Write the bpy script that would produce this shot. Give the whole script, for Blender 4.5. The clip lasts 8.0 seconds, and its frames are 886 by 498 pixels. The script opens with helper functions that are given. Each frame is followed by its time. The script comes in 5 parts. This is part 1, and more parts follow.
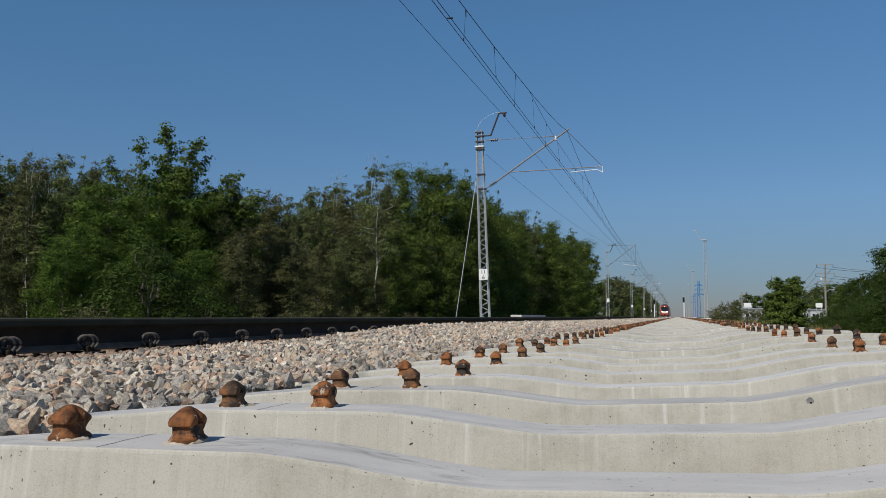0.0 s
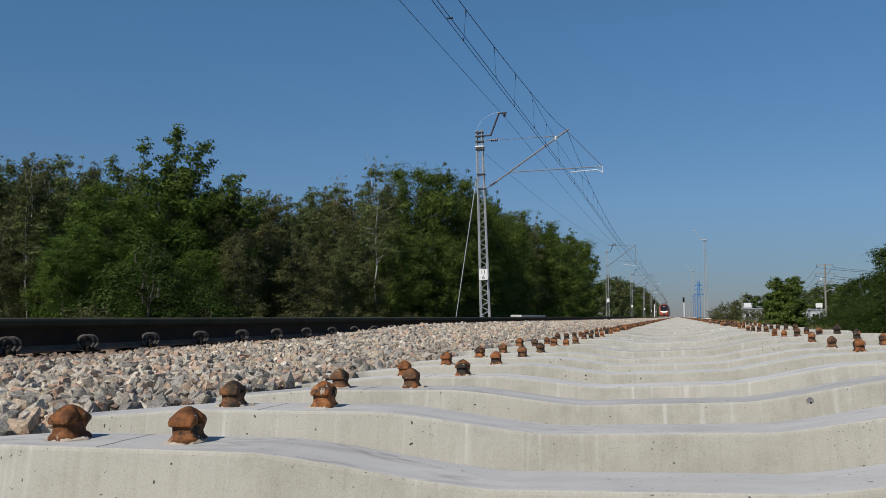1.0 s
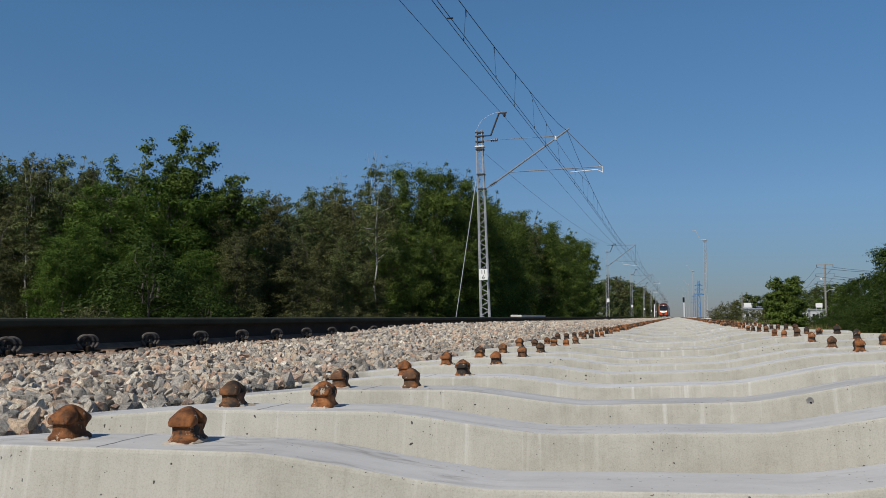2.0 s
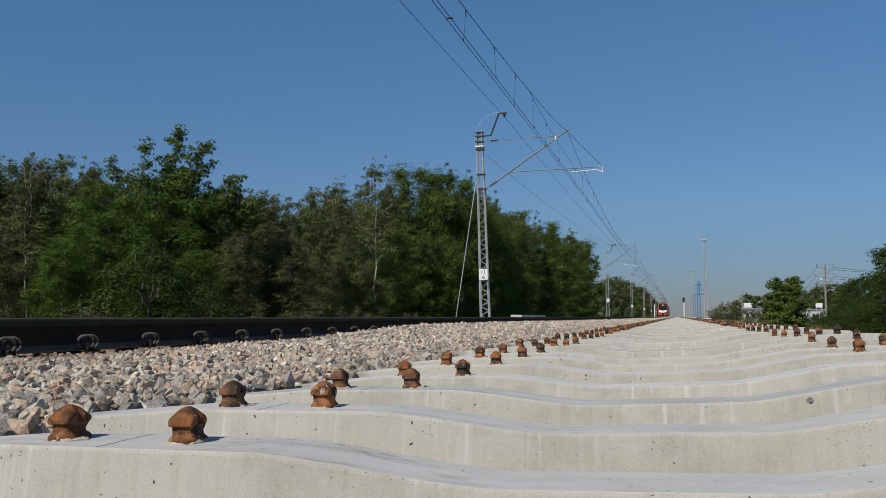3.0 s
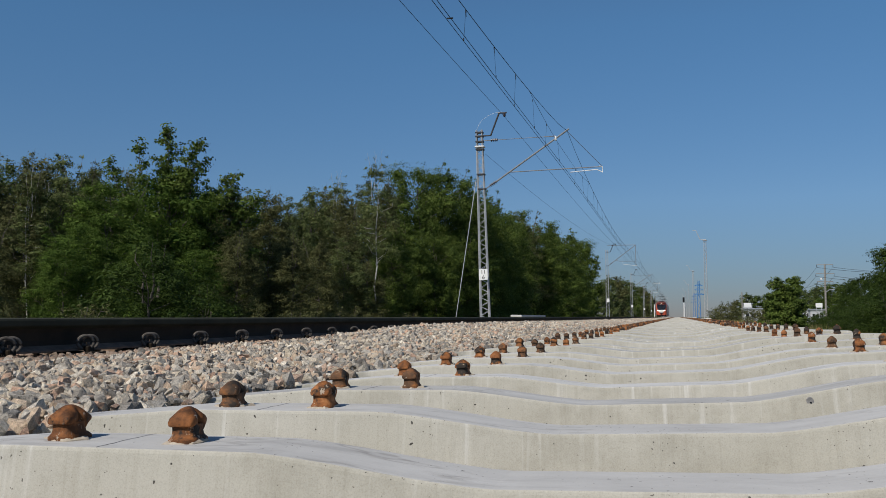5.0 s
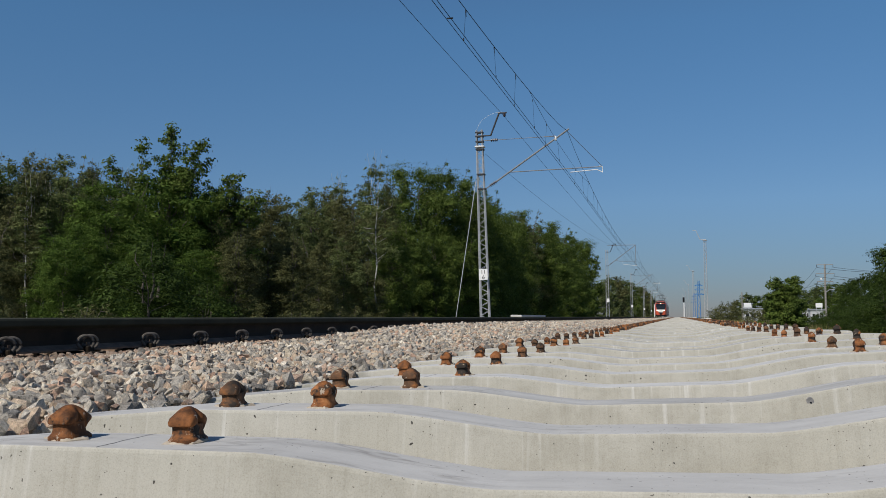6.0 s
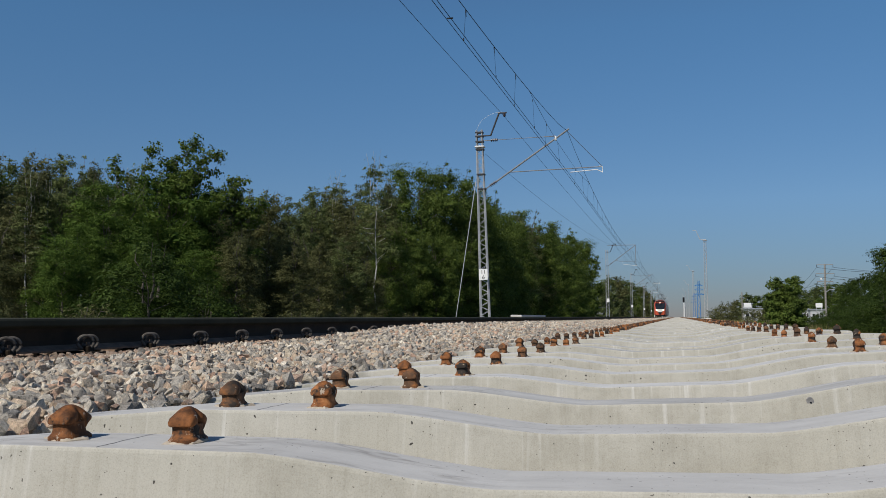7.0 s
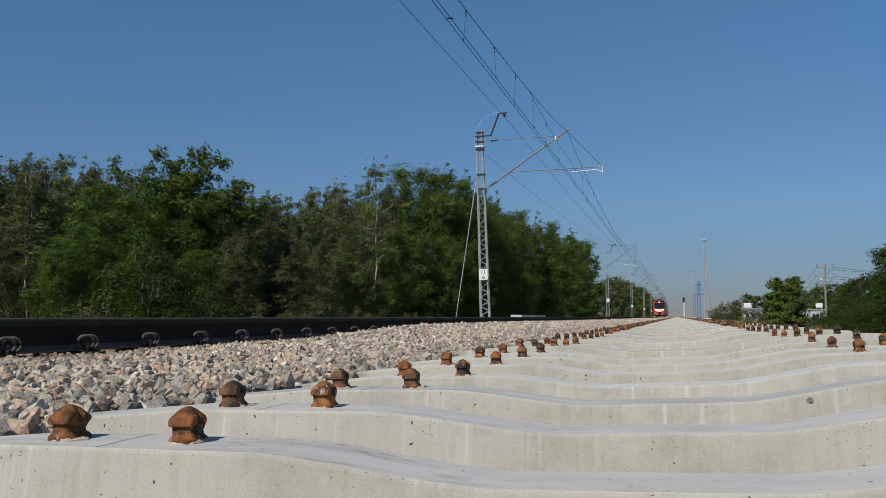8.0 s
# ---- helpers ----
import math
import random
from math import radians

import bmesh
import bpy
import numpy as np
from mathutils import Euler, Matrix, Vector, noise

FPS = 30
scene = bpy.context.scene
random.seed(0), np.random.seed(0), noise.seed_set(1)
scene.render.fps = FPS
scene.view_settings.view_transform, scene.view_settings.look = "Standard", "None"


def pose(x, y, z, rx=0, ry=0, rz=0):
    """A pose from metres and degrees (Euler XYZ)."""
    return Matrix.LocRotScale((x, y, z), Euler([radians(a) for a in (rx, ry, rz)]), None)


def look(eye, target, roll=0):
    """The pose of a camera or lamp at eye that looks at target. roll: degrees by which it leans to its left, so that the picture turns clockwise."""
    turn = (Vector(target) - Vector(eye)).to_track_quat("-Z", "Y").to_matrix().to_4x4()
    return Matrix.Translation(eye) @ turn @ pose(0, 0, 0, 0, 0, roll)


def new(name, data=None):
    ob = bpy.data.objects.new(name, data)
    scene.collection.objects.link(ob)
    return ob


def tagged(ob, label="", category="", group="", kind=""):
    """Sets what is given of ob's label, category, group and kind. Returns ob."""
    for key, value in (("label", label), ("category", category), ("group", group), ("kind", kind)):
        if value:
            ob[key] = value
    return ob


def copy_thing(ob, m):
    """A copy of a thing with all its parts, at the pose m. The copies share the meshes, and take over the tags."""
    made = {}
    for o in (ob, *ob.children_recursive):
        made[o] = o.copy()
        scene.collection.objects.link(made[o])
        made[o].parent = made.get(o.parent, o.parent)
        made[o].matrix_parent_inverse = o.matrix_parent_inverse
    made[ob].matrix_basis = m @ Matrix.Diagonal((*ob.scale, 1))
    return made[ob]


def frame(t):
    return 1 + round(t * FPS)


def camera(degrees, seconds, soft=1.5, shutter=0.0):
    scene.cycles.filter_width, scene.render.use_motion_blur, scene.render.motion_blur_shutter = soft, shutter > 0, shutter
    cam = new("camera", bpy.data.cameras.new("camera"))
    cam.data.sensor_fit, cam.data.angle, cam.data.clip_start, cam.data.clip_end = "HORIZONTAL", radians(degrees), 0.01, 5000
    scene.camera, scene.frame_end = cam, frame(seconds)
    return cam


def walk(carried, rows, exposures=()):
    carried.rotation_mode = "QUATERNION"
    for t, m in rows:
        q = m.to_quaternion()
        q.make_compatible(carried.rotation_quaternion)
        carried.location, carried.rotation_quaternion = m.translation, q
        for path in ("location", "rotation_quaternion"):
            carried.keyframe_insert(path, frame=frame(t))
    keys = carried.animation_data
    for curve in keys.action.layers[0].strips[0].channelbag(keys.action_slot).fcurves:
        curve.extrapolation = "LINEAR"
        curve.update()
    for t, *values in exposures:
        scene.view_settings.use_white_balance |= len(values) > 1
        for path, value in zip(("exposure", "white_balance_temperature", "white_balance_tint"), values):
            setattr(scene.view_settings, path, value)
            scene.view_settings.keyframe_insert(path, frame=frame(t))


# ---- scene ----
ZC = 1.30                     # height of the lens and of the running rail's head above the fields
cam = camera(50.96, 8.0, 0.55)
EYE = (0.0, 0.0, ZC)
VIEW = look(EYE, (-24.280754, 96.734234, ZC + 7.2755))
walk(cam, [(0.0, VIEW), (8.0, VIEW)], [(0.0, 0.0), (8.0, 0.0)])

# ---- light ----
SUN_TO = Vector((-0.315, -0.625, 0.71)).normalized()
world = bpy.data.worlds.new("sky")
scene.world = world
world.use_nodes = True
wt = world.node_tree
sky = wt.nodes.new("ShaderNodeTexSky")
sky.sky_type = "NISHITA"
sky.sun_disc = False
sky.sun_elevation = math.asin(SUN_TO.z)
sky.sun_rotation = math.atan2(SUN_TO.x, SUN_TO.y)
sky.air_density = 1.0
sky.dust_density = 0.0
sky.ozone_density = 3.0
sky.altitude = 1200.0
# summer haze: dims the band of air low over the land, evenly all round
way = wt.nodes.new("ShaderNodeTexCoord")
up = wt.nodes.new("ShaderNodeSeparateXYZ")
wt.links.new(way.outputs["Generated"], up.inputs[0])
haze = wt.nodes.new("ShaderNodeValToRGB")
for e, (p, c) in zip((haze.color_ramp.elements[0], haze.color_ramp.elements[1], haze.color_ramp.elements.new(0.12), haze.color_ramp.elements.new(0.30)),
                     ((0.0, (0.258, 0.276, 0.375)), (0.6, (0.75, 0.92, 1.0)), (0.12, (0.500, 0.622, 0.735)), (0.30, (0.570, 0.845, 0.960)))):
    e.position, e.color = p, (*c, 1)
wt.links.new(up.outputs[2], haze.inputs[0])
dim = wt.nodes.new("ShaderNodeMix")
dim.data_type, dim.blend_type = "RGBA", "MULTIPLY"
dim.inputs[0].default_value = 1.0
wt.links.new(sky.outputs[0], dim.inputs[6])
wt.links.new(haze.outputs[0], dim.inputs[7])
wt.links.new(dim.outputs[2], wt.nodes["Background"].inputs[0])
wt.nodes["Background"].inputs[1].default_value = 0.09
sun = new("sun", bpy.data.lights.new("sun", "SUN"))
sun.data.energy, sun.data.angle, sun.data.color = 4.15, radians(0.53), (1.0, 0.94, 0.85)
sun.matrix_world = look(SUN_TO * 50, (0, 0, 0))


# ---- materials ----
def nodes_of(name):
    m = bpy.data.materials.new(name)
    m.use_nodes = True
    nt = m.node_tree
    return m, nt, nt.nodes["Principled BSDF"]


def link(nt, a, b):
    nt.links.new(a, b)


def coords(nt, shift=True, world_space=False):
    """Object coordinates, moved by the object's random number so that alike pieces differ."""
    tc = nt.nodes.new("ShaderNodeTexCoord")
    if world_space:
        g = nt.nodes.new("ShaderNodeNewGeometry")
        return g.outputs["Position"]
    if not shift:
        return tc.outputs["Object"]
    oi = nt.nodes.new("ShaderNodeObjectInfo")
    mul = nt.nodes.new("ShaderNodeMath")
    mul.operation = "MULTIPLY"
    mul.inputs[1].default_value = 37.0
    link(nt, oi.outputs["Random"], mul.inputs[0])
    add = nt.nodes.new("ShaderNodeVectorMath")
    add.operation = "ADD"
    link(nt, tc.outputs["Object"], add.inputs[0])
    link(nt, mul.outputs[0], add.inputs[1])
    return add.outputs[0]


def scaled(nt, co, s):
    n = nt.nodes.new("ShaderNodeVectorMath")
    n.operation = "MULTIPLY"
    n.inputs[1].default_value = s
    link(nt, co, n.inputs[0])
    return n.outputs[0]


def grain(nt, co, scale, detail=5.0, rough=0.6):
    n = nt.nodes.new("ShaderNodeTexNoise")
    n.inputs["Scale"].default_value, n.inputs["Detail"].default_value, n.inputs["Roughness"].default_value = scale, detail, rough
    link(nt, co, n.inputs["Vector"])
    return n.outputs["Fac"]


def ramp(nt, fac, stops):
    n = nt.nodes.new("ShaderNodeValToRGB")
    el = n.color_ramp.elements
    while len(el) < len(stops):
        el.new(0.5)
    for e, (p, c) in zip(el, stops):
        e.position, e.color = p, (*c, 1) if len(c) == 3 else c
    link(nt, fac, n.inputs[0])
    return n.outputs[0]


def blend(nt, fac, a, b, mode="MIX"):
    n = nt.nodes.new("ShaderNodeMix")
    n.data_type, n.blend_type = "RGBA", mode
    if isinstance(fac, float):
        n.inputs[0].default_value = fac
    else:
        link(nt, fac, n.inputs[0])
    for s, v in ((n.inputs[6], a), (n.inputs[7], b)):
        if isinstance(v, tuple):
            s.default_value = (*v, 1)
        else:
            link(nt, v, s)
    return n.outputs[2]


def bump(nt, p, height, strength, distance):
    n = nt.nodes.new("ShaderNodeBump")
    n.inputs["Strength"].default_value, n.inputs["Distance"].default_value = strength, distance
    link(nt, height, n.inputs["Height"])
    link(nt, n.outputs[0], p.inputs["Normal"])


def mat_plain(name, dark, light, scale=8.0, rough=0.6, metal=0.0, relief=0.3, depth=0.002):
    m, nt, p = nodes_of(name)
    co = coords(nt)
    f = grain(nt, co, scale)
    link(nt, ramp(nt, f, [(0.3, dark), (0.7, light)]), p.inputs["Base Color"])
    p.inputs["Roughness"].default_value, p.inputs["Metallic"].default_value = rough, metal
    p.inputs["Specular IOR Level"].default_value = 0.5 if rough < 0.5 else 0.15
    bump(nt, p, grain(nt, co, scale * 9), relief, depth)
    return m


def mat_concrete(name="sleeper_concrete", grime=0.0):
    m, nt, p = nodes_of(name)
    co = coords(nt)
    base = ramp(nt, grain(nt, co, 2.2, 8, 0.65), [(0.25, (0.378, 0.358, 0.298)), (0.5, (0.420, 0.401, 0.342)), (0.8, (0.475, 0.455, 0.40))])
    speck = ramp(nt, grain(nt, co, 420.0, 3, 0.7), [(0.30, (0.80, 0.785, 0.76)), (0.5, (1, 1, 1)), (0.72, (1.1, 1.1, 1.08))])
    base = blend(nt, 0.8, base, speck, "MULTIPLY")
    # lime runs down the faces
    runs = ramp(nt, grain(nt, scaled(nt, co, (38, 2, 1.2)), 1.0, 5, 0.65), [(0.56, (0, 0, 0)), (0.72, (1, 1, 1))])
    big = ramp(nt, grain(nt, co, 1.1, 2), [(0.45, (0, 0, 0)), (0.62, (1, 1, 1))])
    runs = blend(nt, 1.0, runs, big, "MULTIPLY")
    base = blend(nt, runs, base, (0.62, 0.61, 0.57))
    # darker drips and grime
    drips = ramp(nt, grain(nt, scaled(nt, co, (70, 9, 4.0)), 1.0, 6, 0.75), [(0.34, (0.84, 0.83, 0.81)), (0.50, (1, 1, 1))])
    cloud = ramp(nt, grain(nt, co, 7.0, 6, 0.7), [(0.36, (0.86, 0.855, 0.84)), (0.52, (1, 1, 1)), (0.70, (1.05, 1.05, 1.05))])
    base = blend(nt, 1.0, blend(nt, 0.6, base, drips, "MULTIPLY"), cloud, "MULTIPLY")
    # the trowelled top is paler: sky light put into its colour; grey smears too
    g = nt.nodes.new("ShaderNodeNewGeometry")
    sep = nt.nodes.new("ShaderNodeSeparateXYZ")
    link(nt, g.outputs["True Normal"], sep.inputs[0])
    top = ramp(nt, sep.outputs[2], [(0.80, (0, 0, 0)), (0.93, (1, 1, 1))])
    lit_top = ramp(nt, grain(nt, scaled(nt, co, (1, 2.2, 1)), 5.0, 6, 0.7), [(0.28, (0.41, 0.40, 0.39)), (0.40, (0.48, 0.473, 0.457)), (0.55, (0.51, 0.503, 0.486)), (0.75, (0.575, 0.568, 0.55))])
    smear = ramp(nt, grain(nt, scaled(nt, co, (3.0, 15.0, 1)), 1.0, 7, 0.72), [(0.51, (1, 1, 1)), (0.57, (0.89, 0.885, 0.885)), (0.68, (0.74, 0.735, 0.735))])
    patch = ramp(nt, grain(nt, co, 2.1, 3), [(0.44, (0, 0, 0)), (0.56, (1, 1, 1))])
    lit_top = blend(nt, 1.0, lit_top, blend(nt, patch, (1, 1, 1), smear), "MULTIPLY")
    # float marks: thin grey wandering lines in places
    lines = ramp(nt, grain(nt, scaled(nt, co, (2.6, 9.0, 1)), 1.0, 3, 0.55), [(0.470, (1, 1, 1)), (0.4955, (0.74, 0.73, 0.72)), (0.505, (1, 1, 1))])
    where = ramp(nt, grain(nt, scaled(nt, co, (1, 1, 3)), 3.4, 2), [(0.46, (0, 0, 0)), (0.54, (1, 1, 1))])
    lit_top = blend(nt, 1.0, lit_top, blend(nt, where, (1, 1, 1), lines), "MULTIPLY")
    oi = nt.nodes.new("ShaderNodeObjectInfo")
    lit_top = blend(nt, 1.0, lit_top, ramp(nt, oi.outputs["Random"], [(0.0, (0.84, 0.83, 0.82)), (0.35, (1, 1, 1)), (1.0, (1.06, 1.06, 1.06))]), "MULTIPLY")
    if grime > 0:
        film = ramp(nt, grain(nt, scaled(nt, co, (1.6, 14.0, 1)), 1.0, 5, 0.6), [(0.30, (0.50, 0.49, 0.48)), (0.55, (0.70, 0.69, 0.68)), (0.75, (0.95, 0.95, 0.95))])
        lit_top = blend(nt, grime, lit_top, film, "MULTIPLY")
    base = blend(nt, top, base, lit_top)
    # air holes
    v = nt.nodes.new("ShaderNodeTexVoronoi")
    v.inputs["Scale"].default_value = 34.0
    warp = nt.nodes.new("ShaderNodeTexNoise")
    warp.inputs["Scale"].default_value, warp.inputs["Detail"].default_value = 120.0, 2.0
    link(nt, co, warp.inputs["Vector"])
    bent = nt.nodes.new("ShaderNodeVectorMath")
    bent.operation = "MULTIPLY_ADD"
    bent.inputs[1].default_value = (0.010, 0.010, 0.007)
    link(nt, warp.outputs["Color"], bent.inputs[0])
    link(nt, co, bent.inputs[2])
    link(nt, bent.outputs[0], v.inputs["Vector"])
    sizes = grain(nt, co, 6.0, 2)
    sub = nt.nodes.new("ShaderNodeMath")
    sub.operation = "MULTIPLY_ADD"
    sub.inputs[1].default_value, sub.inputs[2].default_value = -0.36, 0.188
    link(nt, sizes, sub.inputs[0])
    d = nt.nodes.new("ShaderNodeMath")
    d.operation = "ADD"
    link(nt, v.outputs["Distance"], d.inputs[0])
    link(nt, sub.outputs[0], d.inputs[1])
    holes = ramp(nt, d.outputs[0], [(0.050, (0, 0, 0)), (0.072, (1, 1, 1))])
    base = blend(nt, holes, (0.055, 0.05, 0.042), base)
    w = nt.nodes.new("ShaderNodeTexVoronoi")
    w.inputs["Scale"].default_value = 85.0
    link(nt, bent.outputs[0], w.inputs["Vector"])
    dots = nt.nodes.new("ShaderNodeMath")
    dots.operation = "ADD"
    link(nt, w.outputs["Distance"], dots.inputs[0])
    link(nt, sub.outputs[0], dots.inputs[1])
    base = blend(nt, ramp(nt, dots.outputs[0], [(0.06, (0, 0, 0)), (0.10, (1, 1, 1))]), (0.13, 0.12, 0.10), base)
    link(nt, base, p.inputs["Base Color"])
    p.inputs["Roughness"].default_value = 0.85
    h = blend(nt, 0.35, holes, grain(nt, co, 70.0, 6))
    bump(nt, p, h, 0.5, 0.004)
    return m


def mat_rust(name, dark, mid, light, scale=40.0, soot=0.0, scab=0.0):
    """Rust in three tones; soot: share of blackened patches, scab: share of pale lime and mortar left on it."""
    m, nt, p = nodes_of(name)
    co = coords(nt)
    oi = nt.nodes.new("ShaderNodeObjectInfo")
    f = nt.nodes.new("ShaderNodeMath")
    f.operation = "MULTIPLY_ADD"
    f.inputs[1].default_value, f.inputs[2].default_value = 0.24, -0.12
    link(nt, oi.outputs["Random"], f.inputs[0])
    s = nt.nodes.new("ShaderNodeMath")
    s.operation = "ADD"
    link(nt, grain(nt, co, scale, 6), s.inputs[0])
    link(nt, f.outputs[0], s.inputs[1])
    c = ramp(nt, s.outputs[0], [(0.30, dark), (0.52, mid), (0.72, light)])
    if soot > 0:
        cover = ramp(nt, grain(nt, co, scale * 0.55, 4, 0.65), [(0.35 + 0.22 * soot, (1, 1, 1)), (0.42 + 0.22 * soot, (0, 0, 0))])
        c = blend(nt, cover, c, (0.034, 0.027, 0.022))
    if scab > 0:
        flakes = ramp(nt, grain(nt, scaled(nt, co, (1, 1, 0.6)), scale * 1.3, 5, 0.7), [(0.70 - 0.2 * scab, (0, 0, 0)), (0.74 - 0.2 * scab, (1, 1, 1))])
        c = blend(nt, flakes, c, (0.40, 0.32, 0.24))
    link(nt, c, p.inputs["Base Color"])
    p.inputs["Roughness"].default_value = 0.7
    p.inputs["Specular IOR Level"].default_value = 0.15
    bump(nt, p, grain(nt, co, scale * 6), 0.5, 0.002)
    return m


def mat_stone(name="ballast_stone", stain=0.0):
    m, nt, p = nodes_of(name)
    g = nt.nodes.new("ShaderNodeNewGeometry")
    c = ramp(nt, g.outputs["Random Per Island"], [(0.0, (0.20, 0.185, 0.165)), (0.22, (0.32, 0.30, 0.27)), (0.42, (0.43, 0.405, 0.365)), (0.56, (0.46, 0.41, 0.33)), (0.70, (0.44, 0.345, 0.26)), (0.80, (0.45, 0.30, 0.225)), (0.90, (0.52, 0.47, 0.385)), (1.0, (0.64, 0.60, 0.53))])
    co = coords(nt, False)
    v = ramp(nt, grain(nt, co, 150.0, 5, 0.8), [(0.34, (0.46, 0.45, 0.43)), (0.5, (1.02, 1.0, 0.97)), (0.66, (1.42, 1.39, 1.33))])
    veins = ramp(nt, grain(nt, co, 46.0, 4, 0.7), [(0.36, (0.80, 0.77, 0.73)), (0.52, (1.05, 1.04, 1.02)), (0.68, (1.22, 1.14, 1.06))])
    c = blend(nt, 1.0, blend(nt, 1.0, c, v, "MULTIPLY"), veins, "MULTIPLY")
    if stain > 0:
        c = blend(nt, stain, c, (0.20, 0.115, 0.070))
    link(nt, c, p.inputs["Base Color"])
    p.inputs["Roughness"].default_value = 0.85
    bump(nt, p, grain(nt, co, 80.0, 6, 0.7), 0.9, 0.007)
    return m


def mat_ground():
    m, nt, p = nodes_of("ground_soil")
    co = coords(nt, False)
    sep = nt.nodes.new("ShaderNodeSeparateXYZ")
    link(nt, co, sep.inputs[0])
    ab = nt.nodes.new("ShaderNodeMath")
    ab.operation = "ADD"
    ab.inputs[1].default_value = 1.7
    link(nt, sep.outputs[0], ab.inputs[0])
    aa = nt.nodes.new("ShaderNodeMath")
    aa.operation = "ABSOLUTE"
    link(nt, ab.outputs[0], aa.inputs[0])
    wob = nt.nodes.new("ShaderNodeMath")
    wob.operation = "MULTIPLY_ADD"
    wob.inputs[1].default_value = 1.6
    link(nt, grain(nt, co, 0.9, 4), wob.inputs[0])
    link(nt, aa.outputs[0], wob.inputs[2])
    sc = nt.nodes.new("ShaderNodeMath")
    sc.operation = "MULTIPLY"
    sc.inputs[1].default_value = 0.1
    link(nt, wob.outputs[0], sc.inputs[0])
    edge = ramp(nt, sc.outputs[0], [(0.50, (0, 0, 0)), (0.56, (1, 1, 1))])
    v = nt.nodes.new("ShaderNodeTexVoronoi")
    v.inputs["Scale"].default_value = 22.0
    link(nt, co, v.inputs["Vector"])
    stone = ramp(nt, v.outputs["Color"], [(0.2, (0.20, 0.19, 0.18)), (0.5, (0.33, 0.30, 0.27)), (0.8, (0.42, 0.39, 0.36))])
    grass = ramp(nt, grain(nt, co, 0.6, 8, 0.7), [(0.3, (0.045, 0.065, 0.02)), (0.5, (0.09, 0.10, 0.035)), (0.7, (0.17, 0.15, 0.07))])
    link(nt, blend(nt, edge, stone, grass), p.inputs["Base Color"])
    p.inputs["Roughness"].default_value = 0.95
    bump(nt, p, grain(nt, co, 25.0, 6), 0.8, 0.03)
    return m


def mat_leaf(name, dark, mid, light, patch=0.7):
    m, nt, p = nodes_of(name)
    g = nt.nodes.new("ShaderNodeNewGeometry")
    co = coords(nt)
    c1 = ramp(nt, g.outputs["Random Per Island"], [(0.0, dark), (0.55, mid), (1.0, light)])
    c2 = ramp(nt, grain(nt, co, patch, 3), [(0.3, (0.55, 0.60, 0.55)), (0.7, (1.25, 1.2, 1.05))])
    c = blend(nt, 1.0, c1, c2, "MULTIPLY")
    link(nt, c, p.inputs["Base Color"])
    p.inputs["Roughness"].default_value = 0.7
    p.inputs["Specular IOR Level"].default_value = 0.12
    tr = nt.nodes.new("ShaderNodeBsdfTranslucent")
    link(nt, c, tr.inputs[0])
    mix = nt.nodes.new("ShaderNodeMixShader")
    mix.inputs[0].default_value = 0.28
    link(nt, p.outputs[0], mix.inputs[1])
    link(nt, tr.outputs[0], mix.inputs[2])
    link(nt, mix.outputs[0], nt.nodes["Material Output"].inputs[0])
    return m


def mat_glow(name, colour, strength):
    m, nt, p = nodes_of(name)
    p.inputs["Base Color"].default_value = (*colour, 1)
    p.inputs["Emission Color"].default_value = (*colour, 1)
    p.inputs["Emission Strength"].default_value = strength
    return m


def mat_bark(name, dark, light, birch=False):
    m, nt, p = nodes_of(name)
    co = coords(nt)
    f = grain(nt, scaled(nt, co, (1, 1, 6) if birch else (6, 6, 1)), 2.0, 6)
    link(nt, ramp(nt, f, [(0.36, dark), (0.48 if birch else 0.7, light)]), p.inputs["Base Color"])
    p.inputs["Roughness"].default_value = 0.9
    bump(nt, p, f, 0.7, 0.02)
    return m


CONCRETE = mat_concrete()
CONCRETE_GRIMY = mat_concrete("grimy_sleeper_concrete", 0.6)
RUST = mat_rust("rusted_cast_iron", (0.085, 0.038, 0.018), (0.255, 0.098, 0.034), (0.42, 0.19, 0.075), 40.0, 0.25, 0.4)
RUST_DARK = mat_rust("dark_rusted_iron", (0.045, 0.030, 0.020), (0.13, 0.066, 0.034), (0.32, 0.125, 0.04), 34.0, 0.34, 0.3)
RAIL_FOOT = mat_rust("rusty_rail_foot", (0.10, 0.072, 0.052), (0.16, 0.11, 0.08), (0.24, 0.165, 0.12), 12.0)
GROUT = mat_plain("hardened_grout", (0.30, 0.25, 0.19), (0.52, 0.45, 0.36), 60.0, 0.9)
# near-black web and dark head: shade on the rail's side put into their colours
RAIL_STEEL = mat_rust("shaded_rail_steel", (0.012, 0.009, 0.006), (0.021, 0.015, 0.009), (0.034, 0.023, 0.013), 6.0)
RAIL_HEAD = mat_plain("worn_shaded_rail_head", (0.032, 0.033, 0.022), (0.054, 0.053, 0.037), 5.0, 0.85, 0.0)
CLIP_STEEL = mat_plain("spring_steel", (0.085, 0.074, 0.062), (0.16, 0.142, 0.122), 40.0, 0.65, 0.1)
STONE = mat_stone()
STONE_STAINED = mat_stone("brake_dust_stone", 0.62)
MOULD_LINE = mat_plain("dark_mould_line", (0.16, 0.155, 0.15), (0.34, 0.335, 0.325), 60.0, 0.9)
GROUND = mat_ground()
TIMBER = mat_plain("tarred_timber", (0.06, 0.04, 0.028), (0.20, 0.135, 0.09), 9.0, 0.9, 0.0, 0.6, 0.006)
GALV = mat_plain("galvanised_steel", (0.36, 0.37, 0.38), (0.52, 0.53, 0.54), 12.0, 0.55, 0.15)
